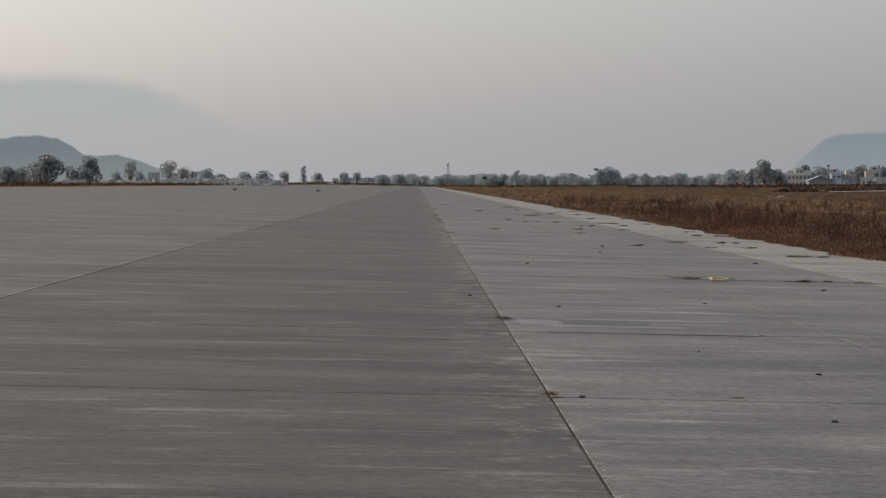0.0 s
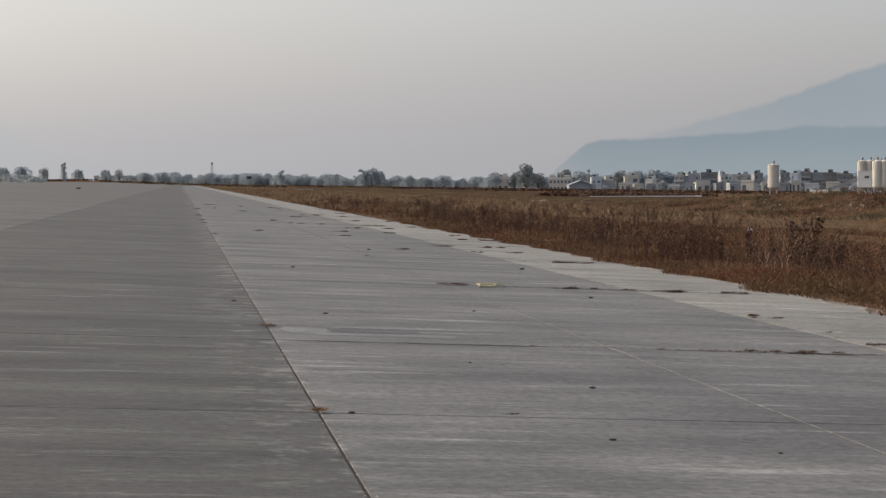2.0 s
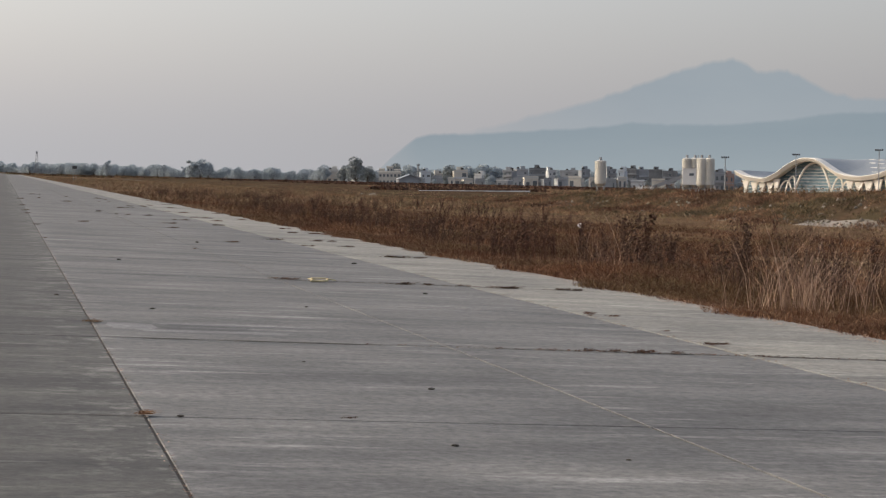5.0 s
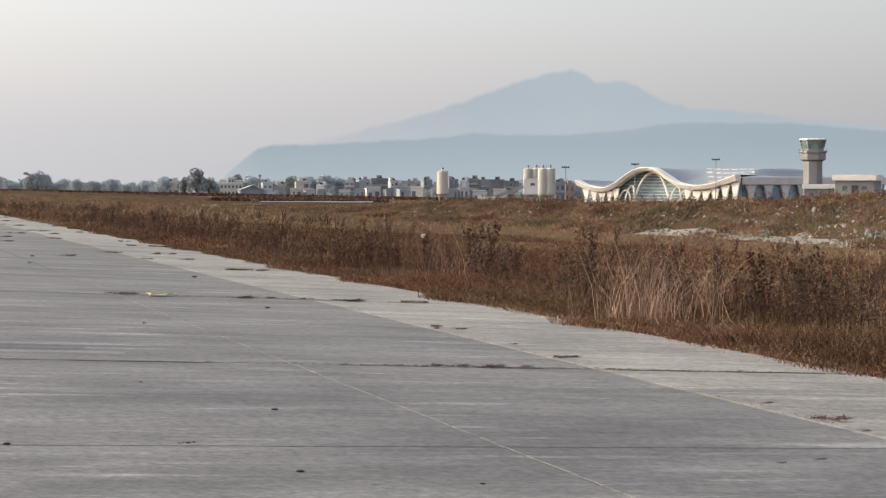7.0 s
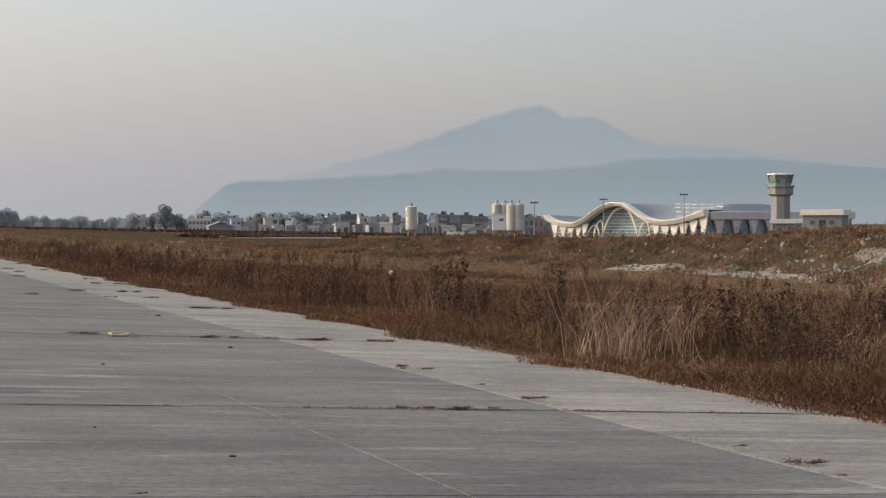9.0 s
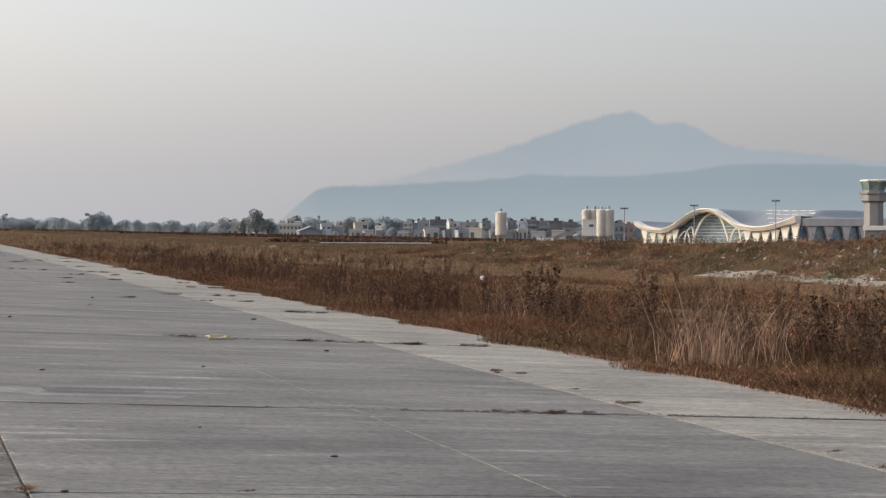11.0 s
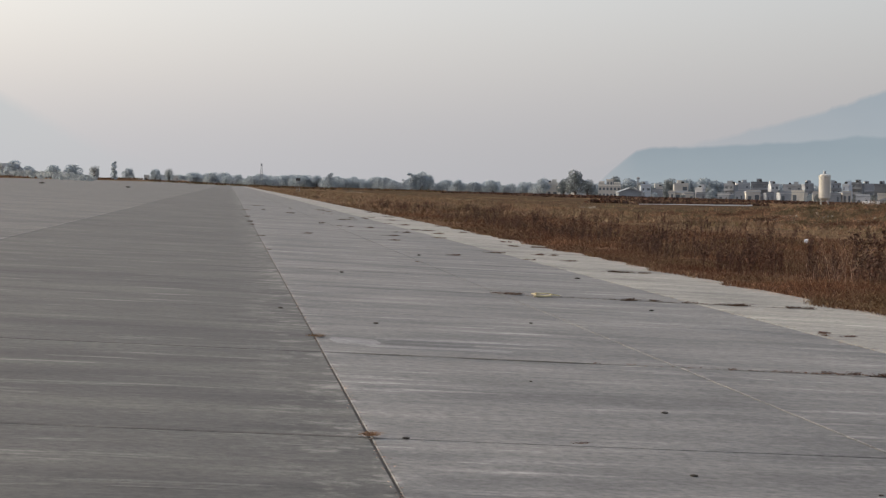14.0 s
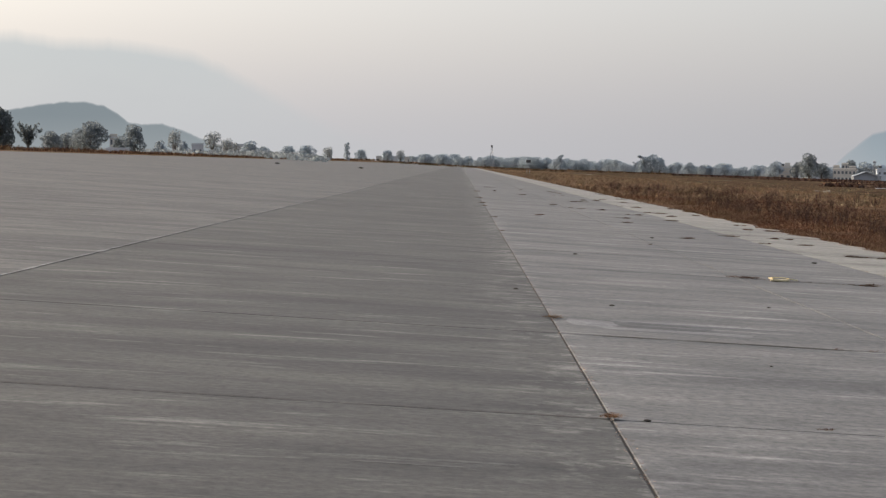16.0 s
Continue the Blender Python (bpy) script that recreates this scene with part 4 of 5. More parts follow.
litter("edge_straw", 3600, lambda r, n: (EDGE_R - 0.16 + r.normal(0, 0.17, n), 9 + 60 * r.uniform(0, 1, n) ** 1.4), (0.08, 0.006), GRASS_PALE, "pale straw bits along the grass edge", 61)
litter("joint_crumbs", 420, lambda r, n: (0.80 + r.normal(0.0, 0.022, n), 5 + 40 * r.uniform(0, 1, n) ** 1.5), (0.014, 0.007), GRASS_PALE, "pale crumbs and straw along a runway joint", 62)
litter("joint_leaves", 380, lambda r, n: (0.80 + r.normal(0, 0.016, n), 5 + 60 * r.uniform(0, 1, n) ** 1.4), (0.018, 0.007), WEED, "brown dead leaves in a runway joint", 63)
litter("cross_joint_leaves", 320, lambda r, n: (r.choice((r.uniform(3.8, 6.5, 1)[0], 5.2, 7.0), n) + r.normal(0, 0.8, n), np.where(r.uniform(0, 1, n) < 0.55, 15.40, 25.66) + r.normal(0, 0.03, n)), (0.045, 0.016), WEED, "dark dead leaves in the cross joints", 64)
litter("strip_joint_straw", 260, lambda r, n: (6.37 + r.normal(0, 0.06, n), 9 + 22 * r.uniform(0, 1, n)), (0.045, 0.008), GRASS_TAN, "straw bits along the edge slabs", 65)

seam("joint_mortar", SMEAR, "pale mortar along a lane joint", ((0.80 - 5.08, 9), (0.80 - 5.08, 95)), 0.05, 0.005, 31)

# rubble and shrubs on the bank
def bank_ray(u, v):
    x, y = uv_xy(u, v)
    hit, p, n, _ = the_bank.ray_cast(Vector((x, y, 50)), Vector((0, 0, -1)))
    return p if hit else Vector((x, y, ground_z(u, v)))


def rubble():
    r = random.Random(23)
    base = bmesh.new()
    bmesh.ops.create_icosphere(base, subdivisions=1, radius=1.0)
    co, fs = [q.co.copy() for q in base.verts], [[q.index for q in f.verts] for f in base.faces]
    base.free()
    verts, faces = [], []
    for _ in range(4200):
        v = r.choice((r.uniform(60, 110), r.uniform(60, 170), r.gauss(84, 9)))
        o = r.choice((r.uniform(-1.5, 3), r.uniform(2, 7.5)))
        if noise.noise((v * 0.09, o * 0.3, 0)) < -0.05 and r.random() < 0.8:
            continue
        p = bank_ray(46.5 + o, v)
        s = 0.035 + 0.17 * r.random() ** 4
        q = Euler((r.uniform(0, 6), r.uniform(0, 6), r.uniform(0, 6))).to_matrix()
        sc = Vector((r.uniform(0.7, 1.3), r.uniform(0.6, 1.1), r.uniform(0.5, 0.9)))
        b = len(verts)
        verts += [p + q @ Vector((c.x * sc.x, c.y * sc.y, c.z * sc.z)) * s * (1 + 0.3 * r.uniform(-1, 1)) for c in co]
        faces += [[b + i for i in f] for f in fs]
    tagged(link_mesh(mesh_np("rubble", [tuple(p) for p in verts], faces), "rubble", STONE), "pale broken stones strewn on the earth bank", "rubble", kind="stuff")


def bank_shrubs():
    """Low withered shrubs and grass over the bank."""
    r = np.random.RandomState(29)
    P, S = [], []
    for _ in range(21000):
        v = 55 + 175 * r.uniform() ** 1.3
        o = r.uniform(-2.5, 13)
        if r.uniform() < smooth(165, 228, v):
            continue
        if noise.noise((v * 0.11, o * 0.35, 6)) + 0.5 * noise.noise((v * 0.5, o * 0.9, 2)) < -0.75 + (0.95 if o < 3.0 and v < 104 else 0):
            continue
        P.append(bank_ray(46.5 + o, v))
        S.append(r.uniform(0.5, 0.85) if o > 3 and r.uniform() < 0.06 else r.uniform(0.10, 0.34) if o > 5 else r.uniform(0.12, 0.45))
    k = 17
    base, size = np.repeat(np.array([tuple(p) for p in P]), k, 0), np.repeat(np.array(S), k)
    m = len(base)
    c = base + r.normal(0, 0.55, (m, 3)) * np.stack([size, size, size * 0], 1)
    c[:, 2] += size * r.uniform(-0.05, 0.8, m)
    a, b = r.normal(0, 1, (m, 3)), r.normal(0, 1, (m, 3))
    a[:, 2] = np.abs(a[:, 2]) + 0.6
    a *= (0.135 * (0.5 + size) / np.linalg.norm(a, axis=1))[:, None]
    b *= (0.020 * (0.5 + size) / np.linalg.norm(b, axis=1))[:, None]
    verts = np.stack([c - a, c + b, c + a, c - b], 1).reshape(-1, 3)
    f = np.arange(m)[:, None] * 4 + np.array([[0, 1, 2, 3]])
    tagged(link_mesh(mesh_np("bank_shrubs", verts, f), "bank_shrubs", BANK_COVER), "low brown and olive shrubs covering the earth bank", "shrubs", kind="stuff")


rubble()
bank_shrubs()


# ---- trees ----
def tree_parts(seed, h, spread, lobes, leaves, leaf_size, leaf_mat, trunk_share=0.3, slim=False):
    """Trunk with limbs, and a crown of many small leaf clumps round uneven lobes."""
    r = random.Random(seed)
    top = new("tree")
    bm = bmesh.new()
    th = h * trunk_share
    tube(bm, [(0, 0, -0.4), (r.gauss(0, 0.02) * h, 0, th), (r.gauss(0, 0.03) * h, r.gauss(0, 0.03) * h, h * 0.75)], [h * 0.032, h * 0.022, h * 0.008], 7)
    centres = []
    for k in range(lobes):
        a = 2.4 * k + r.uniform(-0.5, 0.5)
        f = (k + 0.5) / lobes
        if slim:
            c = Vector((math.cos(a) * spread * 0.35, math.sin(a) * spread * 0.35, h * (trunk_share + (0.97 - trunk_share) * f)))
            rad = spread * (0.62 - 0.3 * f) * r.uniform(0.8, 1.1)
        else:
            rr = spread * (0.62 if f < 0.7 else 0.25) * r.uniform(0.6, 1.1)
            c = Vector((math.cos(a) * rr, math.sin(a) * rr, h * (trunk_share + 0.12 + (0.72 - trunk_share) * f ** 0.8)))
            rad = spread * r.uniform(0.34, 0.52)
        centres.append((c, rad))
        tube(bm, [(0, 0, th * r.uniform(0.7, 1.0)), c * 0.5 + Vector((0, 0, th * 0.5)), c], [h * 0.014, h * 0.009, h * 0.004], 5)
    part("trunk", bm, BARK, top)
    verts, n = [], 0
    for k in range(leaves):
        c, rad = centres[k % lobes]
        d = Vector((r.gauss(0, 1), r.gauss(0, 1), r.gauss(0, 1))).normalized()
        p = c + Vector((d.x * rad, d.y * rad, d.z * rad * 0.75)) * r.uniform(0.45, 1.0) ** 0.5 * (1 + 0.25 * noise.noise(d * 2.5 + c))
        if p.z > h:
            p.z = h - r.uniform(0, 0.05) * h
        if p.z < th * 0.5:
            continue
        u = Vector((r.gauss(0, 1), r.gauss(0, 1), r.gauss(0, 1))).normalized() * leaf_size * r.uniform(0.6, 1.3)
        w = u.cross(Vector((r.gauss(0, 1), r.gauss(0, 1), r.gauss(0, 1)))).normalized() * leaf_size * r.uniform(0.4, 0.9)
        verts += [p - u, p + w, p + u, p - w]
        n += 1
    me = mesh_np("crown", [tuple(q) for q in verts], np.arange(n)[:, None] * 4 + np.array([[0, 1, 2, 3]]))
    link_mesh(me, "crown", leaf_mat, top)
    return top


def frond_tree(seed, h, leaf_mat):
    """A clump of bamboo or palm: arching stems with drooping fronds."""
    r = random.Random(seed)
    top = new("tree")
    bm, fr = bmesh.new(), bmesh.new()
    for k in range(13):
        a, l = r.uniform(0, 6.28), r.uniform(0.15, 0.55) * h
        hh = h * r.uniform(0.7, 1.0)
        pts = [Vector((math.cos(a) * l * s * s, math.sin(a) * l * s * s, hh * (s - 0.18 * s ** 3))) for s in (0, 0.35, 0.7, 1.0)]
        tube(bm, pts, [0.10, 0.08, 0.05, 0.02], 5)
        for _ in range(70):
            s = r.uniform(0.35, 1.0)
            c = Vector((math.cos(a) * l * s * s, math.sin(a) * l * s * s, hh * (s - 0.18 * s ** 3))) + Vector((r.gauss(0, 0.35), r.gauss(0, 0.35), r.gauss(0, 0.3)))
            u = Vector((r.gauss(0, 0.6), r.gauss(0, 0.6), -0.7)).normalized() * 0.55
            w = u.cross(Vector((r.gauss(0, 1), r.gauss(0, 1), 0.2))).normalized() * 0.16
            fr.faces.new([fr.verts.new(c + q) for q in (-u, w, u, -w)])
    part("trunk", bm, BARK, top)
    part("crown", fr, leaf_mat, top)
    return top


def height_to(az, d, el):
    """How tall a thing is whose top stands at that angle above the eye's level."""
    return 1.30 + d * math.tan(radians(el + RISE)) - far(az, d).z


KINDS = {
    "dark": tree_parts(101, 10, 5.4, 14, 5200, 0.29, LEAF_DARK, 0.05),
    "mid": tree_parts(102, 10, 4.8, 11, 3600, 0.27, LEAF_MID, 0.08),
    "midslim": tree_parts(103, 10, 2.9, 9, 1300, 0.34, LEAF_MID, 0.15, True),
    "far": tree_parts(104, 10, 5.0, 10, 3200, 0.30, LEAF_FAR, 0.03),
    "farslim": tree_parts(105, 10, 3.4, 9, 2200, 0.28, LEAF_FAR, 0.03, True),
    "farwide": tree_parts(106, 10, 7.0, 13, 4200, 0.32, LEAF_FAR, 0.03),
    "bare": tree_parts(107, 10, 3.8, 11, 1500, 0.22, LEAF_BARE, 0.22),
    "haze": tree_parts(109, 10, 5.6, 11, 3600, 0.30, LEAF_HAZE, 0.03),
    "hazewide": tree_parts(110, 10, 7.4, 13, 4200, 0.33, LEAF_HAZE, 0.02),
    "frond": frond_tree(108, 10, LEAF_DARK),
}
TREE_WORDS = {
    "dark": "large dark broad-leaved tree beyond the runway", "mid": "hazy green tree with a rounded crown", "midslim": "tall slender hazy green tree",
    "far": "distant grey-green tree in haze", "farslim": "distant slender grey-green tree in haze", "farwide": "distant spreading grey-green tree in haze",
    "haze": "far pale tree almost lost in haze", "hazewide": "far pale spreading tree in haze", "bare": "thin half-bare tree with a high crown", "frond": "clump of dark arching bamboo",
}
rt = random.Random(77)
used = set()


def put_tree(kind, az, d, el, wide=1.0):
    if az < -0.1:
        az, el = az - 0.18, el + (0.14 if az < -6.5 else 0.0)
    p = far(az, d)
    h = max(height_to(az, d, el), 2.5)
    src = KINDS[kind]
    s = h / 10.0
    m = Matrix.LocRotScale(p + Vector((0, 0, -0.1)), Euler((0, 0, rt.uniform(0, 6.28))), None)
    if kind in used:
        ob = copy_thing(src, m)
    else:
        ob = src
        ob.matrix_basis = m
        used.add(kind)
    ob.scale = (s * wide, s * wide, s)
    group = "trees beyond the runway" if az < 1 else "trees before the town"
    return tagged(ob, TREE_WORDS[kind], "tree", group)


# beyond the runway's far edge
for kind, az, d, el, wide in (("dark", -10.9, 330, 1.17, 0.85), ("dark", -11.9, 335, 1.0, 0.8), ("frond", -10.0, 335, 0.86, 0.8), ("mid", -9.3, 420, 0.45, 1.1), ("mid", -8.9, 440, 0.42, 1.0), ("mid", -8.15, 400, 0.78, 1.1), ("mid", -8.5, 410, 0.55, 0.9), ("frond", -8.35, 405, 0.62, 0.6),
                             ("mid", -7.4, 410, 0.34, 0.8), ("mid", -6.92, 400, 0.70, 0.8), ("far", -6.2, 520, 0.36, 0.9), ("far", -5.5, 560, 0.36, 0.9), ("bare", -5.75, 700, 0.72, 0.8), ("bare", -4.62, 640, 0.68, 1.1), ("bare", -4.2, 660, 0.48, 0.9), ("bare", -3.95, 690, 0.36, 0.9),
                             ("far", -3.55, 620, 0.38, 1.2), ("haze", -3.1, 900, 0.22, 1.2), ("hazewide", -2.4, 950, 0.24, 1.0), ("hazewide", -1.85, 950, 0.26, 1.0), ("bare", -1.2, 760, 0.26, 1.2), ("farslim", -0.62, 760, 0.38, 0.7), ("haze", -0.2, 1100, 0.18, 1.0), ("haze", 0.4, 1200, 0.16, 1.1), ("bare", 0.8, 1100, 0.2, 1.0)):
    put_tree(kind, az, d, el, wide)
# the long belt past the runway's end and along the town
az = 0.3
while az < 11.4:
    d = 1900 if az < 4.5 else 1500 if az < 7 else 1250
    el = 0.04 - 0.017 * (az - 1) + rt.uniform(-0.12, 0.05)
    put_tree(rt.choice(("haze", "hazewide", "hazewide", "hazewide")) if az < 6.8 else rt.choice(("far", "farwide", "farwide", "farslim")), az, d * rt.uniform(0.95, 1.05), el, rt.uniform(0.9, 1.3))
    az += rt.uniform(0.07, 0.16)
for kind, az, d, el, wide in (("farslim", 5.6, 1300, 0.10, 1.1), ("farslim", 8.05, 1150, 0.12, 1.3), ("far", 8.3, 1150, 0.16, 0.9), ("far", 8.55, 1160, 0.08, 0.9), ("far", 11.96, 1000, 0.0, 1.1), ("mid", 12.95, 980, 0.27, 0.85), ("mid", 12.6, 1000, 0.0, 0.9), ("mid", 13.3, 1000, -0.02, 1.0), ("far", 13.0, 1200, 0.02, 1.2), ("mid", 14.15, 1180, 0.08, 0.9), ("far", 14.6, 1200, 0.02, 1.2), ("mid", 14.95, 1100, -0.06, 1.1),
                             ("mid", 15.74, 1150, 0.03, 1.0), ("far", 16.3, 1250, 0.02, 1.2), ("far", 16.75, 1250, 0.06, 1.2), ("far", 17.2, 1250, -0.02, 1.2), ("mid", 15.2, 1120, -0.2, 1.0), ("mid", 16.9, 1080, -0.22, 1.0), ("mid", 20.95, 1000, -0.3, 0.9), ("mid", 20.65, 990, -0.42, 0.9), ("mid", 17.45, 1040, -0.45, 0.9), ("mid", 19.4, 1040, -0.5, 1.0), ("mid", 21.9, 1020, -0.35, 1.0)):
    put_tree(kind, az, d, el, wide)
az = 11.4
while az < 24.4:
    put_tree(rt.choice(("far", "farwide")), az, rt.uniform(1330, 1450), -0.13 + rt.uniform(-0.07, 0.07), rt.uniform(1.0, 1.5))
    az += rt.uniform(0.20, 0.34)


def scrub(name, az0, az1, d0, d1, n, h, mat, seed, label):
    """A low dark belt of scrub between field and town."""
    r = np.random.RandomState(seed)
    verts, m = [], 0
    for _ in range(n):
        a, d = r.uniform(az0, az1), r.uniform(d0, d1)
        p = np.array(far(a, d))
        for _ in range(10):
            c = p + np.array([r.normal(0, 1.0), r.normal(0, 1.0), h * r.uniform(0, 0.85)])
            q, b = r.normal(0, 1, 3), r.normal(0, 1, 3)
            q *= 0.55 / np.linalg.norm(q)
            b *= 0.4 / np.linalg.norm(b)
            verts += [c - q, c + b, c + q, c - b]
            m += 1
    tagged(link_mesh(mesh_np(name, verts, np.arange(m)[:, None] * 4 + np.array([[0, 1, 2, 3]])), name, mat), label, "scrub", kind="stuff")


scrub("dark_scrub", 13.6, 18.4, 330, 420, 600, 0.5, WEED, 51, "low dark scrub at the far side of the field")
scrub("town_scrub", 9.0, 24.4, 700, 960, 1400, 1.0, WEED, 52, "dry brown scrub before the town")
scrub("runway_end_scrub", -3.0, 9.0, 950, 1150, 500, 1.2, BUSH, 53, "low brown scrub by the runway's far end")
scrub("left_scrub", -13, -1.5, 430, 560, 500, 1.9, LEAF_MID, 54, "hazy grey-green scrub before the trees")


# ---- houses of the town ----
PANE_MESH = {}


def window_mesh(w, h):
    """Meshes of a window: a frame ring with a sill, and its pane."""
    key = (round(w, 1), round(h, 1))
    if key not in PANE_MESH:
        t = 0.09
        bm = bmesh.new()
        for a in ((-w / 2, w / 2, -0.06, 0.05, 0, t), (-w / 2, w / 2, -0.06, 0.05, h - t, h), (-w / 2, -w / 2 + t, -0.06, 0.05, t, h - t), (w / 2 - t, w / 2, -0.06, 0.05, t, h - t)):
            box(bm, *a)
        pair = []
        for name, b, mat in (("window", bm, RAW), ("pane", boxed(-w / 2 + t, w / 2 - t, -0.03, 0.02, t, h - t), PANE)):
            me = bpy.data.meshes.new(name)
            b.to_mesh(me)
            b.free()
            me.materials.append(mat)
            pair.append(me)
        PANE_MESH[key] = pair
    return PANE_MESH[key]


def add_window(parent, m, w, h):
    frame_me, pane_me = window_mesh(w, h)
    ob = new("window", frame_me)
    ob.parent = parent
    ob.matrix_basis = m
    pane = new("pane", pane_me)
    pane.parent = ob


def house(az, d, width, el, deep, mat, trim, storeys, label, bays=0, tank=True, balcony=False, seed=0, turn=0.0, group="houses of the town"):
    """A flat-roofed house: storeys with slab edges, windows, parapet and roof tank."""
    r = random.Random(seed + int(az * 100))
    p = far(az, d)
    top = new("house")
    top.matrix_world = Matrix.LocRotScale(p + Vector((0, 0, -0.3)), Euler((0, 0, radians(-az + turn))), None)
    h = max(height_to(az, d, el), 3.2) + 0.3
    sh = h / storeys
    w = width / 2
    part("wall", boxed(-w, w, 0, deep, 0, h), mat, top)
    for k in range(1, storeys + 1):
        out = 0.9 if balcony and k < storeys else 0.25
        part("floor_slab", boxed(-w - 0.2, w + 0.2, -out, deep + 0.2, k * sh - 0.28, k * sh + 0.004), trim, top)
        if balcony and k < storeys:
            part("balcony_rail", boxed(-w, w, -0.88, -0.8, k * sh + 0.004, k * sh + 0.85), trim, top)
    part("parapet", boxed(-w - 0.05, w + 0.05, -0.05, 0.15, h, h + 0.75), mat, top)
    bays = bays or max(2, int(width / 2.6))
    for k in range(storeys):
        for b in range(bays):
            if r.random() < 0.28:
                continue
            ww = width / bays * r.choice((0.36, 0.5, 0.62))
            add_window(top, pose(-w + width * (b + 0.5) / bays, -0.03, k * sh + sh * 0.22), ww, sh * r.choice((0.36, 0.46, 0.52)))
    if tank:
        bm = bmesh.new()
        x, y = r.uniform(-w * 0.6, w * 0.6), deep * 0.4
        tube(bm, [(x, y, h + 0.01), (x, y, h + 0.4), (x, y, h + 1.5), (x, y, h + 1.75)], [0.75, 0.8, 0.8, 0.35], 10)
        part("water_tank", bm, BLACK, top, "black water tank")
        bx = -x * 0.6
        part("stair_head", boxed(bx - 1.3, bx + 1.3, deep * 0.5, deep * 0.5 + 2.4, h + 0.004, h + 2.3), mat, top)
    return tagged(top, label, "house", group)


M = 0.01745
TOWN = [  # heading, width in degrees, angle of the roof, wall, trim, storeys, words
    (12.25, 0.35, -0.18, BEIGE, HOUSE_WHITE, 2, "beige two-storey house by trees"), (12.65, 0.3, -0.22, HOUSE_WHITE, RAW, 1, "white low house among trees"),
    (13.15, 0.45, -0.24, HOUSE_WHITE, HOUSE_WHITE, 1, "long white low house by trees"), (15.05, 0.3, -0.20, BLUE_WALL, HOUSE_WHITE, 2, "pale blue house with white floors"), (15.45, 0.25, -0.26, BEIGE, RAW, 1, "small beige house among trees"),
    (16.1, 0.42, -0.17, BEIGE, HOUSE_WHITE, 2, "cream two-storey house with white roof edge"), (16.62, 0.24, -0.28, HOUSE_WHITE, HOUSE_WHITE, 1, "low white shed among houses"), (17.12, 0.36, -0.20, BEIGE, RAW, 2, "beige house with cement floors"), (17.5, 0.3, -0.16, GREY_WALL, RAW, 3, "grey cement house of several floors"),
    (17.95, 0.36, -0.12, RAW, HOUSE_WHITE, 3, "cement house with pale balconies"), (18.4, 0.5, -0.10, DARK_WALL, GREY_WALL, 3, "dark grey three-storey house"), (18.85, 0.24, -0.15, HOUSE_WHITE, HOUSE_WHITE, 3, "white house with a red upper floor"), (19.35, 0.55, -0.16, GREY_WALL, RAW, 3, "grey house with banded balconies"),
    (19.85, 0.26, -0.13, GREY_WALL, GREY_WALL, 3, "grey cement house of several floors"), (20.62, 0.3, -0.11, RAW, GREY_WALL, 4, "raw cement house with open floors"), (20.9, 0.2, -0.14, BLUE_WALL, HOUSE_WHITE, 3, "pale blue-white house in town"), (21.2, 0.32, -0.09, DARK_WALL, GREY_WALL, 4, "tall dark grey house in town"),
    (21.55, 0.34, -0.12, GREY_WALL, RAW, 3, "grey three-storey house in town"), (21.92, 0.4, -0.13, DARK_WALL, DARK_WALL, 3, "dark grey block of a house"), (22.35, 0.42, -0.16, DARK_WALL, GREY_WALL, 3, "dark grey house near silos"), (23.82, 0.3, -0.19, GREY_WALL, RAW, 2, "grey house by the silos"), (24.1, 0.3, -0.24, PINK, RAW, 2, "dull red house by the silos")]
for k, (a, wd, el, wall, trim, st, words) in enumerate(TOWN):
    d = 1010 + 60 * ((k * 7) % 5)
    house(a, d, wd * M * d, el, 8, wall, trim, st, words, balcony=k % 3 != 0, seed=k, turn=rt.uniform(-26, 26))
for k in range(16):     # lower houses in front and gaps behind
    a = 14.9 + k * 0.47 + rt.uniform(-0.1, 0.1)
    d = rt.uniform(900, 960)
    house(a, d, rt.uniform(3.5, 7.5), -0.42 + rt.uniform(-0.06, 0.08), 6, rt.choice((HOUSE_WHITE, RAW, GREY_WALL, BEIGE)), rt.choice((HOUSE_WHITE, RAW)), 1, "low house at the town's edge", tank=False, seed=200 + k, turn=rt.uniform(-20, 20))
for k in range(18):     # garden trees between the houses
    put_tree(rt.choice(("mid", "far", "far", "midslim")), 14.8 + k * 0.5 + rt.uniform(-0.2, 0.2), rt.uniform(880, 1000), rt.uniform(-0.46, -0.27), rt.uniform(0.9, 1.4))
for k, (a, wd, el) in enumerate(((-9.2, 0.3, 0.24), (-8.75, 0.2, 0.3), (-7.72, 0.22, 0.42), (-5.25, 0.35, 0.22), (-4.35, 0.3, 0.26), (-4.0, 0.25, 0.22), (-5.9, 0.2, 0.2), (-1.3, 0.1, 0.12), (0.15, 0.16, -0.06), (0.6, 0.2, -0.05), (1.0, 0.16, -0.07))):
    d = 480 if a < -7 else 760 if a < -2 else 1400
    house(a, d, wd * M * d, el, 5, HOUSE_WHITE if k % 2 else BEIGE, HOUSE_WHITE, 1 if k != 2 else 2, "small pale house among trees beyond the runway", tank=False, seed=300 + k, group="houses beyond the runway")


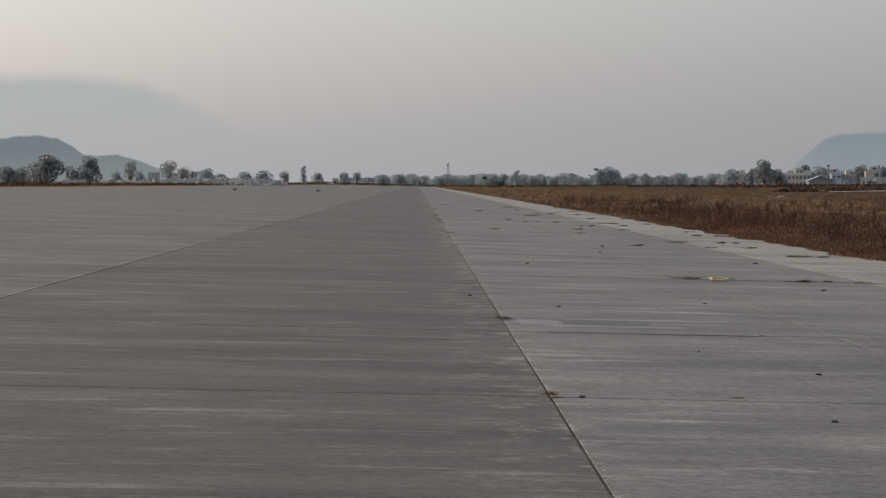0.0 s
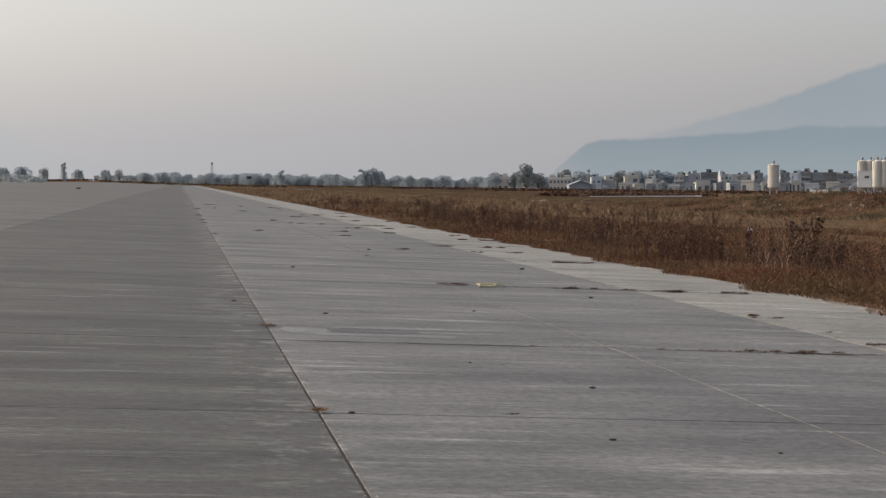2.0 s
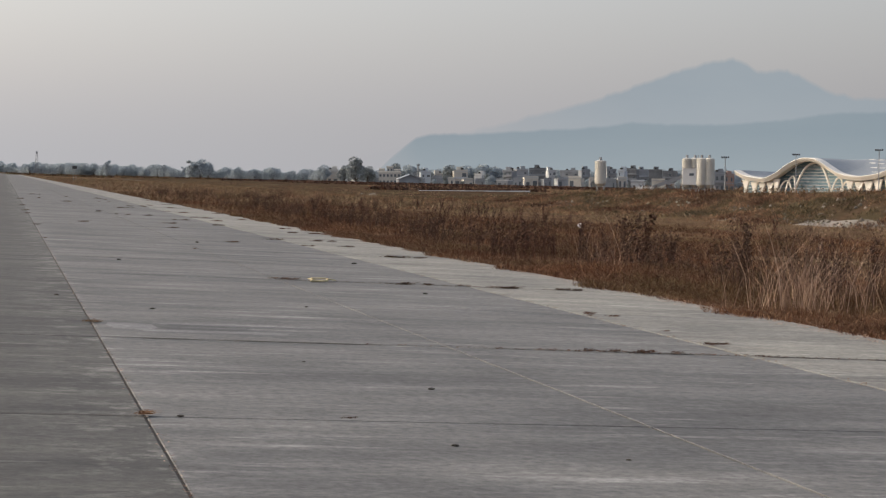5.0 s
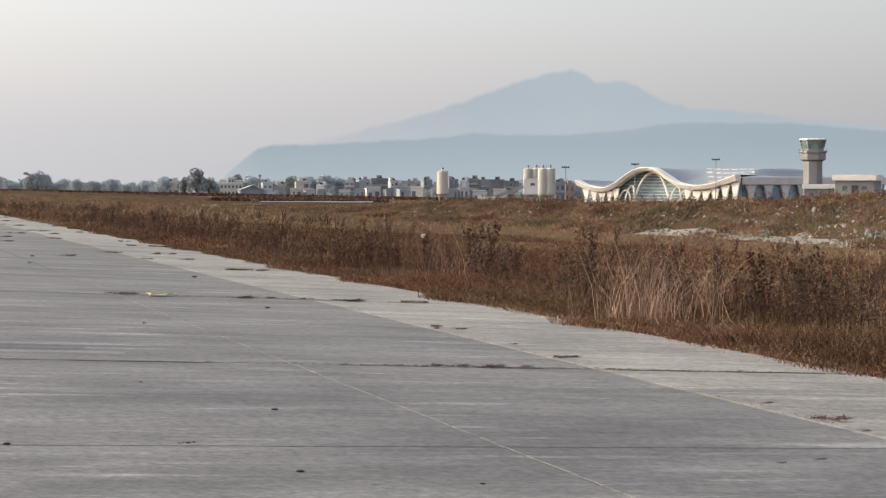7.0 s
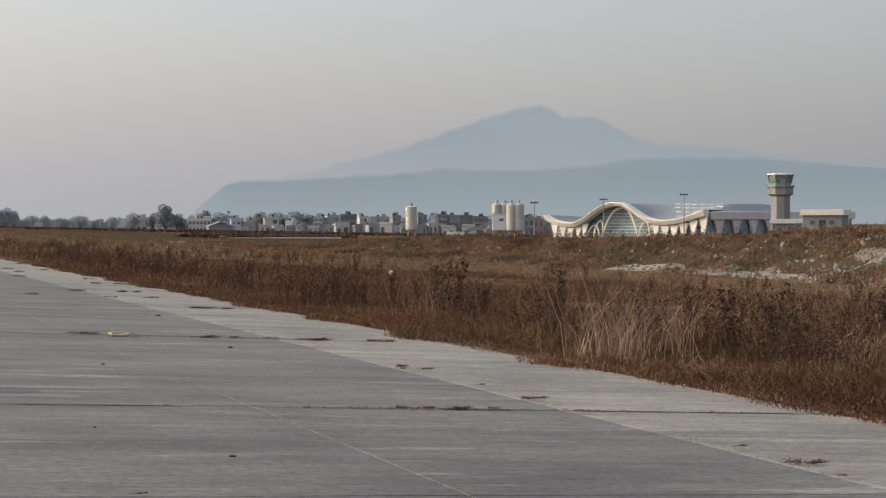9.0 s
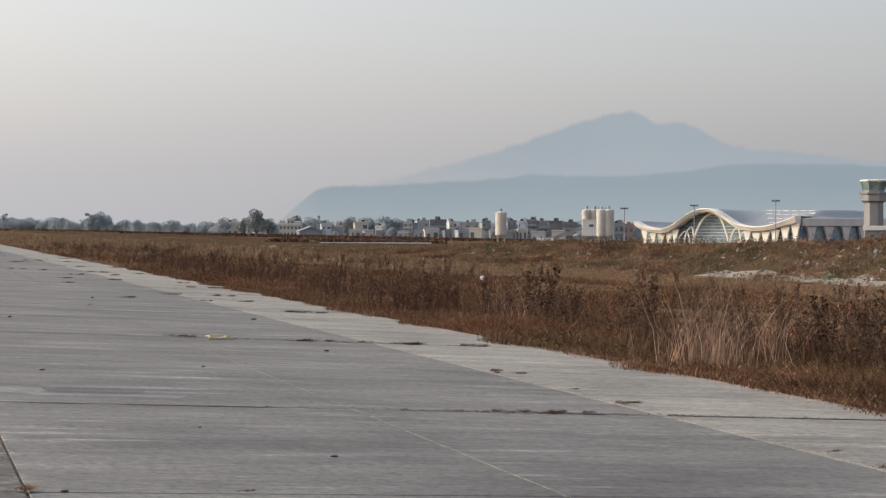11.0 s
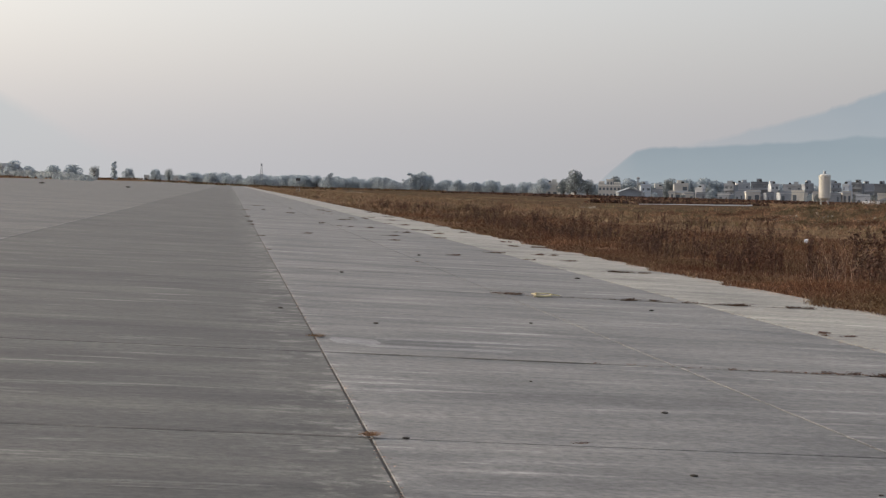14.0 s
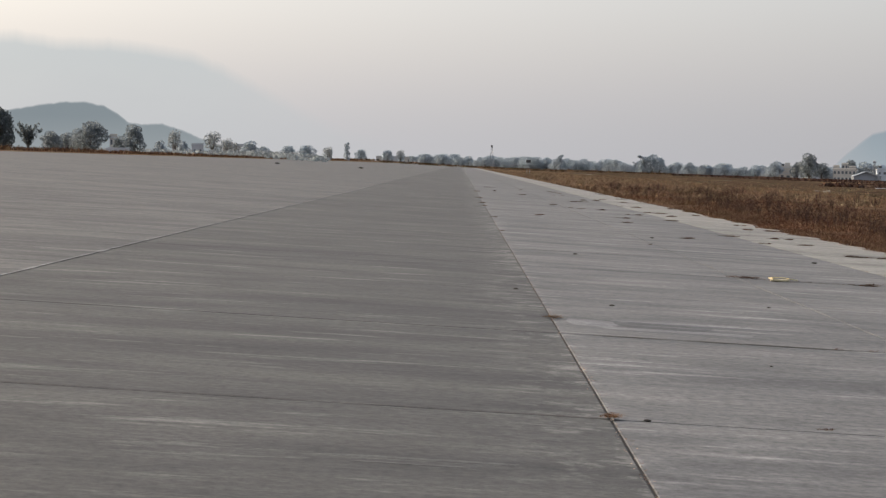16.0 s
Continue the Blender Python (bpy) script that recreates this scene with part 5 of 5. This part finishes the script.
def cream_complex():
    """The cream building with stepped upper floors."""
    d, az0 = 960, 13.97
    top = new("apartment_house")
    top.matrix_world = Matrix.LocRotScale(far(az0, d) + Vector((0, 0, -0.3)), Euler((0, 0, radians(-az0))), None)
    h = height_to(az0, d, -0.04)
    lo = height_to(az0, d, -0.2)
    for x0, x1, y, hh, name in ((-5.6, 5.6, 0, lo, "wall"), (-5.4, -2.6, 0.6, lo + 1.6, "stair_tower"), (-1.6, 1.7, 0.8, h, "upper_floor"), (2.2, 5.2, 0.9, lo + 1.2, "roof_room")):
        part(name, boxed(x0, x1, y, y + 8, 0, hh), BEIGE, top)
        part("parapet", boxed(x0 - 0.15, x1 + 0.15, y - 0.15, y + 0.1, hh + 0.004, hh + 0.5), CREAM, top)
    for k in range(2):
        for b in range(6):
            add_window(top, pose(-4.7 + b * 1.85, -0.03, k * lo / 2 + lo * 0.13), 1.1, lo / 2 * 0.45)
    for x in (-0.8, 0.8):
        add_window(top, pose(x, 0.77, lo + 0.5), 0.9, 1.4)
    return tagged(top, "cream stepped apartment house among trees", "house")


cream_complex()


def shed(az, d, width, el_eave, el_ridge, label):
    top = new("shed")
    top.matrix_world = Matrix.LocRotScale(far(az, d), Euler((0, 0, radians(-az + 8))), None)
    e, rg, w = height_to(az, d, el_eave), height_to(az, d, el_ridge), width / 2
    bm = bmesh.new()
    f = [bm.verts.new(q) for q in ((-w + 0.4, 0, -0.3), (w - 0.4, 0, -0.3), (w - 0.4, 0, e), (0, 0, rg - 0.1), (-w + 0.4, 0, e))]
    b = [bm.verts.new((q.co.x, 9, q.co.z)) for q in f]
    bm.faces.new(f)
    bm.faces.new(b[::-1])
    for k in range(5):
        bm.faces.new((f[k], b[k], b[(k + 1) % 5], f[(k + 1) % 5]))
    part("wall", bm, GREY_WALL, top)
    for s in (-1, 1):
        bm = bmesh.new()
        q = [(0, -0.6, rg), (s * w, -0.6, e - 0.1), (s * w, 9.6, e - 0.1), (0, 9.6, rg)]
        a = [bm.verts.new(c) for c in q]
        c2 = [bm.verts.new((c[0], c[1], c[2] + 0.18)) for c in q]
        bm.faces.new(a[::-1])
        bm.faces.new(c2)
        for k in range(4):
            bm.faces.new((a[k], a[(k + 1) % 4], c2[(k + 1) % 4], c2[k]))
        part("roof", bm, ROOF_GREY, top)
    return tagged(top, label, "shed")


shed(14.58, 900, 11.5, -0.42, -0.29, "grey shed with a low pitched sheet roof")


def low_wall(az0, az1, d, h, label, lift=0.0):
    a, b = far(az0, d), far(az1, d)
    bm = boxed(0, (b - a).length, -0.2, 0.2, -0.4, h, bevel=0.04)
    ob = link(bm, "low_wall", HOUSE_WHITE)
    ang = math.atan2(b.y - a.y, b.x - a.x)
    ob.matrix_world = Matrix.LocRotScale(a + Vector((0, 0, lift)), Euler((0, 0, ang)), None)
    return tagged(ob, label, "wall")


low_wall(14.85, 18.2, 318, 0.35, "long low pale concrete wall at the field's end")
# This low box stands in for a thin white roof strip.
low_wall(-7.95, -7.25, 360, 1.4, "low white strip standing in for a roof beyond the runway")


# ---- airport ----
def frame_at(origin, along):
    ang = math.atan2(along[1], along[0])
    return Matrix.LocRotScale(origin, Euler((0, 0, ang)), None)


def terminal():
    """The terminal: a waving front roof on flaring columns, a glass arch, and a side hall."""
    a, b = far(24.40, 930), far(29.14, 880)
    ground0 = min(a.z, b.z)
    a.z = b.z = ground0
    W = (b - a).length
    top = new("airport_terminal")
    top.matrix_world = frame_at(a, (b - a))
    wave_pts = [(0, -0.10), (0.06, -0.24), (0.13, -0.31), (0.19, -0.32), (0.26, -0.17), (0.31, 0.0), (0.35, 0.13), (0.40, 0.24), (0.445, 0.28), (0.51, 0.24), (0.56, 0.10), (0.60, -0.03), (0.65, -0.17), (0.73, -0.25), (0.80, -0.24), (0.86, -0.19), (0.94, -0.06), (1.0, 0.06)]
    xs = [p[0] for p in wave_pts]
    ys = [p[1] for p in wave_pts]
    def top_z(s):
        """Smooth height of the front roof edge over the ground."""
        i = max(0, min(len(xs) - 2, int(np.searchsorted(xs, s)) - 1))
        f = (s - xs[i]) / (xs[i + 1] - xs[i])
        m = lambda j: (ys[min(j + 1, len(ys) - 1)] - ys[max(j - 1, 0)]) / (xs[min(j + 1, len(xs) - 1)] - xs[max(j - 1, 0)])
        w = xs[i + 1] - xs[i]
        e = (2 * f**3 - 3 * f**2 + 1) * ys[i] + (f**3 - 2 * f**2 + f) * w * m(i) + (3 * f**2 - 2 * f**3) * ys[i + 1] + (f**3 - f**2) * w * m(i + 1)
        d = 930 - 50 * s
        return 1.30 + d * math.tan(radians(e + RISE)) - ground0
    N, D = 96, 82.0
    # the pale band of the front roof
    bm = bmesh.new()
    rows = []
    for i in range(N + 1):
        s = i / N
        z = top_z(s)
        t = 2.15 - 0.4 * smooth(0.2, 0.44, s) * (1 - smooth(0.44, 0.7, s)) + 0.7 * smooth(0.9, 1, s)
        x = s * W
        rows.append([bm.verts.new(q) for q in ((x, -4.0, z), (x, -4.3, z - 0.3), (x, -3.2, z - t), (x, 1.0, z - t), (x, 1.0, z))])
    for p, q in zip(rows, rows[1:]):
        for k in range(5):
            bm.faces.new((p[k], q[k], q[(k + 1) % 5], p[(k + 1) % 5]))
    bm.faces.new(rows[0])
    bm.faces.new(rows[-1][::-1])
    part("roof_band", bm, CREAM, top, "cream waving roof edge")
    # the main roof
    bm = bmesh.new()
    def hump(s):
        """Height of the main roof behind the front band."""
        back = 12.9 + 4.1 * (1 - smooth(0.9, 1.0, s))
        k = smooth(0.42, 0.56, s)
        return (1 - k) * (top_z(s) - 0.8) + k * back
    grid = []
    for j in range(25):
        y = 1.0 + (D - 1.0) * j / 24
        k = smooth(0, 36, y)
        fall = 1 - 0.05 * smooth(60, 82, y)
        grid.append([bm.verts.new((W * i / 48, y, ((1 - k) * (top_z(i / 48) - 0.05) + k * hump(i / 48)) * fall)) for i in range(49)])
    for p, q in zip(grid, grid[1:]):
        for i in range(48):
            bm.faces.new((p[i], p[i + 1], q[i + 1], q[i]))
    part("roof", bm, ROOF_GREY, top, "grey sheet roof")
    for row, (y, n) in enumerate(((11, 4), (17, 5), (23, 6), (30, 6))):
        for i in range(n):
            s = 0.74 + 0.052 * i - 0.05 * row
            kk = smooth(0, 36, y)
            z = (1 - kk) * top_z(min(s, 1)) + kk * hump(s)
            part("skylight", boxed(W * s, W * s + 3.2, y, y + 1.0, z - 0.4, z + 0.2, bevel=0.08), WHITE, top, "white roof light")
    # glass and its transoms
    bm = bmesh.new()
    low = 3.4
    for i in range(N):
        s0, s1 = i / N, (i + 1) / N
        q = [bm.verts.new(c) for c in ((s0 * W, 3.5, -0.5), (s1 * W, 3.5, -0.5), (s1 * W, 3.5, top_z(s1) - 1.2), (s0 * W, 3.5, top_z(s0) - 1.2))]
        bm.faces.new(q)
    part("glass_front", bm, GLASS_WALL, top, "blue glass front")
    for z in np.arange(1.5, 15, 1.5):
        s0, s1 = 0.02, 0.985
        if z > 5.2:
            inside = [i / N for i in range(N + 1) if top_z(i / N) - 1.6 > z and 0.25 < i / N < 0.68]
            if len(inside) < 2:
                continue
            s0, s1 = inside[0], inside[-1]
        part("transom", boxed(s0 * W, s1 * W, 3.3, 3.49, z, z + 0.22), WHITE, top)
    # arches over the glass
    def arch(s0, s1, z1, r, name):
        bm = bmesh.new()
        pts = []
        for k in range(21):
            f = k / 20
            pts.append(((s0 + (s1 - s0) * f) * W, -1.0 + 2.0 * (1 - abs(2 * f - 1)), z1 * (1 - abs(2 * f - 1) ** 2.3)))
        tube(bm, pts, [r] * 21, 8)
        part(name, bm, CREAM, top, "white arch rib")
    arch(0.355, 0.59, 15.0, 0.55, "arch")
    arch(0.255, 0.345, 6.5, 0.4, "arch")
    arch(0.30, 0.372, 8.6, 0.4, "arch")
    arch(0.585, 0.66, 8.2, 0.4, "arch")
    arch(0.635, 0.71, 6.6, 0.4, "arch")
    # flaring columns
    def column(x, y, h, w, name, mat, along_y=False):
        bm = bmesh.new()
        rows = []
        for f in (0, 0.3, 0.55, 0.75, 0.9, 1.0):
            hw = w * (0.14 + 0.36 * f ** 2.0)
            dp = 0.5
            c = ((x, y - hw), (x, y + hw)) if along_y else ((x - hw, y), (x + hw, y))
            o = (dp, 0) if along_y else (0, dp)
            rows.append([bm.verts.new((px + sx * o[0], py + sx * o[1], h * f - 0.3)) for (px, py), sx in ((c[0], -1), (c[1], -1), (c[1], 1), (c[0], 1))])
        for p, q in zip(rows, rows[1:]):
            for k in range(4):
                bm.faces.new((p[k], p[(k + 1) % 4], q[(k + 1) % 4], q[k]))
        bm.faces.new(rows[-1])
        part(name, bm, mat, top, "flaring column")
    for s in (0.055, 0.11, 0.16, 0.21, 0.25, 0.70, 0.755, 0.81, 0.865, 0.925, 0.985):
        column(s * W, -1.2, top_z(s) - 2.2, 5.2 if s > 0.7 else 4.2, "column", CREAM)
    # the side hall in shade
    part("side_fascia", boxed(W + 0.01, W + 1.6, 2, D + 60, 9.2, 12.9, bevel=0.2), FASCIA, top, "brown-grey roof edge")
    part("side_glass", boxed(W - 1.2, W - 0.6, 2, D + 60, -0.5, 9.3), GLASS_WALL, top, "blue side glass")
    part("side_roof", boxed(W - 30, W - 0.1, D + 0.05, D + 60, 9.0, 12.6), ROOF_GREY, top)
    for k in range(9):
        column(W + 0.4, 9 + k * 15.5, 9.4, 9.0, "column", FASCIA, True)
    for z in (2.5, 5.5):
        part("transom", boxed(W - 0.58, W - 0.4, 2.5, D + 58, z, z + 0.25), GREY_WALL, top)
    return tagged(top, "airport terminal with a cream wave-shaped roof and glass arch", "terminal")


terminal()


def ring_part(name, levels, mat, parent, sides=8, label=""):
    bm = bmesh.new()
    tube(bm, [(0, 0, z) for z, _ in levels], [r for _, r in levels], sides)
    return part(name, bm, mat, parent, label)


def control_tower():
    d, az = 850, 31.27
    p = far(az, d)
    top = new("control_tower")
    top.matrix_world = Matrix.LocRotScale(p, Euler((0, 0, radians(-az + 22.5))), None)
    z = lambda el: height_to(az, d, el)
    ring_part("shaft", [(-0.5, 4.45), (z(0.47), 4.45)], TOWER_GREY, top)
    ring_part("collar", [(z(0.45), 4.5), (z(0.50), 5.9), (z(0.70), 6.0), (z(0.70) + 0.01, 5.6)], TOWER_GREY, top)
    deck = ring_part("balcony", [(z(0.70) + 0.02, 6.5), (z(0.735), 6.6), (z(0.76), 6.6)], TOWER_GREY, top)
    ring_part("cab_base", [(z(0.76) + 0.01, 4.9), (z(0.82), 5.0)], TOWER_GREY, top)
    cab = ring_part("cab_glass", [(z(0.82) + 0.01, 4.9), (z(1.06), 5.9)], CAB_GLASS, top, 8, "green tinted cab glass")
    ring_part("cab_roof", [(z(1.06) + 0.01, 6.0), (z(1.075), 6.35), (z(1.11), 6.3), (z(1.125), 5.2)], WHITE, top, 8, "pale cab roof")
    for k in range(8):
        a = radians(45 * k)
        bm = bmesh.new()
        tube(bm, [(4.98 * math.cos(a), 4.98 * math.sin(a), z(0.82)), (5.98 * math.cos(a), 5.98 * math.sin(a), z(1.06))], [0.2, 0.2], 6)
        part("mullion", bm, TOWER_GREY, cab, "grey mullion")
    for k in range(16):
        a = radians(22.5 * k)
        c = math.cos(radians(22.5)) if k % 2 else 1.0
        bm = bmesh.new()
        tube(bm, [(6.4 * c * math.cos(a), 6.4 * c * math.sin(a), z(0.76)), (6.4 * c * math.cos(a), 6.4 * c * math.sin(a), z(0.76) + 1.1)], [0.06, 0.06], 5)
        part("rail_post", bm, STEEL, deck, "steel rail post")
    inr = 4.45 * math.cos(radians(22.5))
    for el in (0.36, 0.2, 0.06, -0.08):
        add_window(top, pose(0, 0, 0, 0, 0, -67.5 + 45 - 22.5) @ pose(0, -inr - 0.02, z(el)), 1.2, 1.4)
    return tagged(top, "grey concrete control tower with a green glass cab", "tower")


control_tower()


def block(name, az0, az1, d, el, deep, wall, band, label, category, turn=0.0, door=True):
    """A low service building with a heavy pale roof band."""
    top = new(name)
    a = far(az0, d)
    b = far(az1, d)
    a.z = b.z = min(a.z, b.z)
    W = (b - a).length
    top.matrix_world = frame_at(a, b - a) @ pose(0, 0, 0, 0, 0, turn)
    h = height_to((az0 + az1) / 2, d, el)
    part("wall", boxed(0, W, 0, deep, -0.5, h - 1.6), wall, top)
    part("roof_band", boxed(-0.8, W + 0.8, -0.8, deep + 0.8, h - 1.75, h, bevel=0.06), band, top, "pale roof band")
    for k in range(max(2, int(W / 4))):
        add_window(top, pose(W * (k + 0.5) / max(2, int(W / 4)), -0.04, h - 4.6), 1.8, 1.3)
    if door:
        part("door", boxed(W * 0.42, W * 0.60, -0.06, 0.05, 0, h - 3.2), DARK_STEEL, top, "dark loading door")
    return tagged(top, label, category)


block("service_building", 31.92, 33.04, 600, 0.06, 22, TOWER_GREY, CREAM, "grey service building with a cream roof band", "building", -6)
block("tower_annex", 31.02, 31.9, 760, -0.22, 9, TOWER_GREY, WHITE, "low annex with a white flat roof below the tower", "building", 0, False)


def silo(az, d, r, el, label):
    top = new("cement_silo")
    p = far(az, d)
    top.matrix_world = Matrix.LocRotScale(p, Euler((0, 0, rt.uniform(0, 6))), None)
    h = height_to(az, d, el)
    tank = ring_part("tank", [(h * 0.14, r * 0.4), (h * 0.24, r), (h * 0.965, r), (h, r * 0.45)], SILO, top, 24)
    for k in range(5):
        z = h * (0.27 + 0.155 * k)
        ring_part("hoop", [(z, r + 0.02), (z + 0.06, r + 0.07), (z + 0.14, r + 0.02)], SILO, tank, 24)
    for k in range(4):
        a = radians(45 + 90 * k)
        bm = bmesh.new()
        tube(bm, [(r * 0.85 * math.cos(a), r * 0.85 * math.sin(a), -0.3), (r * 0.85 * math.cos(a), r * 0.85 * math.sin(a), h * 0.26)], [0.16, 0.16], 6)
        part("leg", bm, STEEL, top)
    ring_part("filter", [(h, 0.45), (h + 0.9, 0.45), (h + 1.0, 0.2)], STEEL, tank, 10, "grey filter")
    bm = bmesh.new()
    tube(bm, [(r * 0.75, 0, h * 0.97), (r * 0.75, 0, h + 0.8)], [0.1, 0.1], 6)
    part("vent_pipe", bm, STEEL, tank, "grey vent pipe")
    return tagged(top, label, "silo", "cement silos")


silo(20.29, 650, 1.95, 0.18, "single tall cream cement silo on steel legs")
for az in (22.86, 23.10, 23.30, 23.52):
    silo(az, 650 + (12 if az in (22.86, 23.10) else 0), 1.75, 0.26, "cream cement silo beside others at a batching plant")


def batching_plant():
    d, az = 630, 22.93
    top = new("batching_plant")
    top.matrix_world = Matrix.LocRotScale(far(az, d), Euler((0, 0, radians(-az))), None)
    h = height_to(az, d, -0.07)
    part("mixer_house", boxed(-2.25, 2.25, 0, 4, h - 5.2, h, bevel=0.05), WHITE, top, "white mixer house")
    part("roof_edge", boxed(-2.4, 2.4, -0.15, 4.15, h + 0.004, h + 0.16), WHITE, top)
    add_window(top, pose(0.7, -0.04, h - 2.3), 1.5, 0.9)
    for x in (-2, 2):
        for y in (0.3, 3.7):
            bm = bmesh.new()
            tube(bm, [(x, y, -0.4), (x, y, h - 5.2)], [0.2, 0.2], 6)
            part("leg", bm, STEEL, top)
    bm = bmesh.new()
    vs = box(bm, -15.5, -2.2, 1, 2.2, -0.6, 0.6)
    for q in vs:
        q.co.z += 0.6 + (q.co.x + 15.5) / 13.3 * (h - 3.2)
    part("conveyor", bm, STEEL, top, "inclined conveyor")
    part("feed_bin", boxed(-17.5, -11.5, 0, 3, 1.0, 2.0, bevel=0.1), WHITE, top, "white feed bin")
    for x in (-17, -12):
        part("bin_leg", boxed(x - 0.15, x + 0.15, 0.3, 0.6, -0.4, 0.99), STEEL, top)
    return tagged(top, "white concrete batching plant with an inclined conveyor", "plant")


batching_plant()


def light_mast(az, d, el, label):
    top = new("light_mast")
    top.matrix_world = Matrix.LocRotScale(far(az, d), Euler((0, 0, radians(-az))), None)
    h = height_to(az, d, el)
    ring_part("pole", [(-0.4, 0.28), (h * 0.5, 0.22), (h - 0.3, 0.16)], STEEL, top, 8)
    head = part("head_frame", boxed(-1.6, 1.6, -0.25, 0.25, h - 0.5, h - 0.25), DARK_STEEL, top)
    for x in (-1.35, -0.45, 0.45, 1.35):
        part("floodlight", boxed(x - 0.32, x + 0.32, -0.4, 0.3, h - 0.24, h + 0.2, bevel=0.06), DARK_STEEL, head, "dark floodlight")
    return tagged(top, label, "light mast", "floodlight masts")


for az, d, el in ((23.98, 800, 0.29), (26.05, 820, 0.38), (28.44, 800, 0.52)):
    light_mast(az, d, el, "tall grey floodlight mast beside the terminal")


def lattice_mast(az, d, el, w, label):
    top = new("radio_mast")
    top.matrix_world = Matrix.LocRotScale(far(az, d), Euler((0, 0, radians(-az))), None)
    h = height_to(az, d, el)
    for x, y in ((-w, -w), (w, -w), (w, w), (-w, w)):
        bm = bmesh.new()
        tube(bm, [(x, y, -0.4), (x * 0.3, y * 0.3, h)], [0.22, 0.14], 5)
        part("leg", bm, STEEL, top)
    n = 7
    for k in range(n):
        z0, z1 = h * k / n, h * (k + 1) / n
        f0, f1 = 1 - 0.7 * k / n, 1 - 0.7 * (k + 1) / n
        for s in (-1, 1):
            bm = bmesh.new()
            tube(bm, [(-s * w * f0, -w * f0, z0), (s * w * f1, -w * f1, z1)], [0.1, 0.1], 4)
            part("brace", bm, STEEL, top)
    part("antenna", boxed(-0.8, 0.8, -0.3, 0.3, h * 0.88, h * 0.97, bevel=0.05), STEEL, top)
    return tagged(top, label, "radio mast")


lattice_mast(3.54, 1700, 0.36, 1.6, "slim grey lattice radio mast in haze")
lattice_mast(14.82, 1000, 0.05, 0.8, "thin grey radio mast behind trees")


def marker_board():
    """A small dark board on posts at the pavement's far edge."""
    az, d = 4.64, 430
    top = new("marker_board")
    top.matrix_world = Matrix.LocRotScale(far(az, d), Euler((0, 0, radians(-az))), None)
    h = height_to(az, d, -0.09)
    part("panel", boxed(-0.52, 0.52, -0.06, 0.06, h - 0.55, h, bevel=0.02), DARK_STEEL, top, "dark board")
    part("cap", boxed(-0.62, 0.62, -0.16, 0.16, h + 0.004, h + 0.12, bevel=0.02), DARK_STEEL, top)
    for x in (-0.3, 0.3):
        part("post", boxed(x - 0.04, x + 0.04, 0.061, 0.14, -0.3, h - 0.1), STEEL, top)
    return tagged(top, "small dark marker board on posts beside the runway", "sign")


marker_board()

# the slabs that the walk passes nearest, each a piece of its own
SLABS = [slab_mesh(u1 - u0, mat, "slab") for u0, u1, mat in COLUMNS]
rng_slab = random.Random(8)
for row in range(25):
    for (u0, u1, mat), me in zip(COLUMNS, SLABS):
        slab = new("slab", me)
        slab.parent = runway
        slab.matrix_world = slab_pose((u0 + u1) / 2, FIRST_V + (row + 0.5) * SLAB_V, rng_slab.uniform(-0.0008, 0.0008))
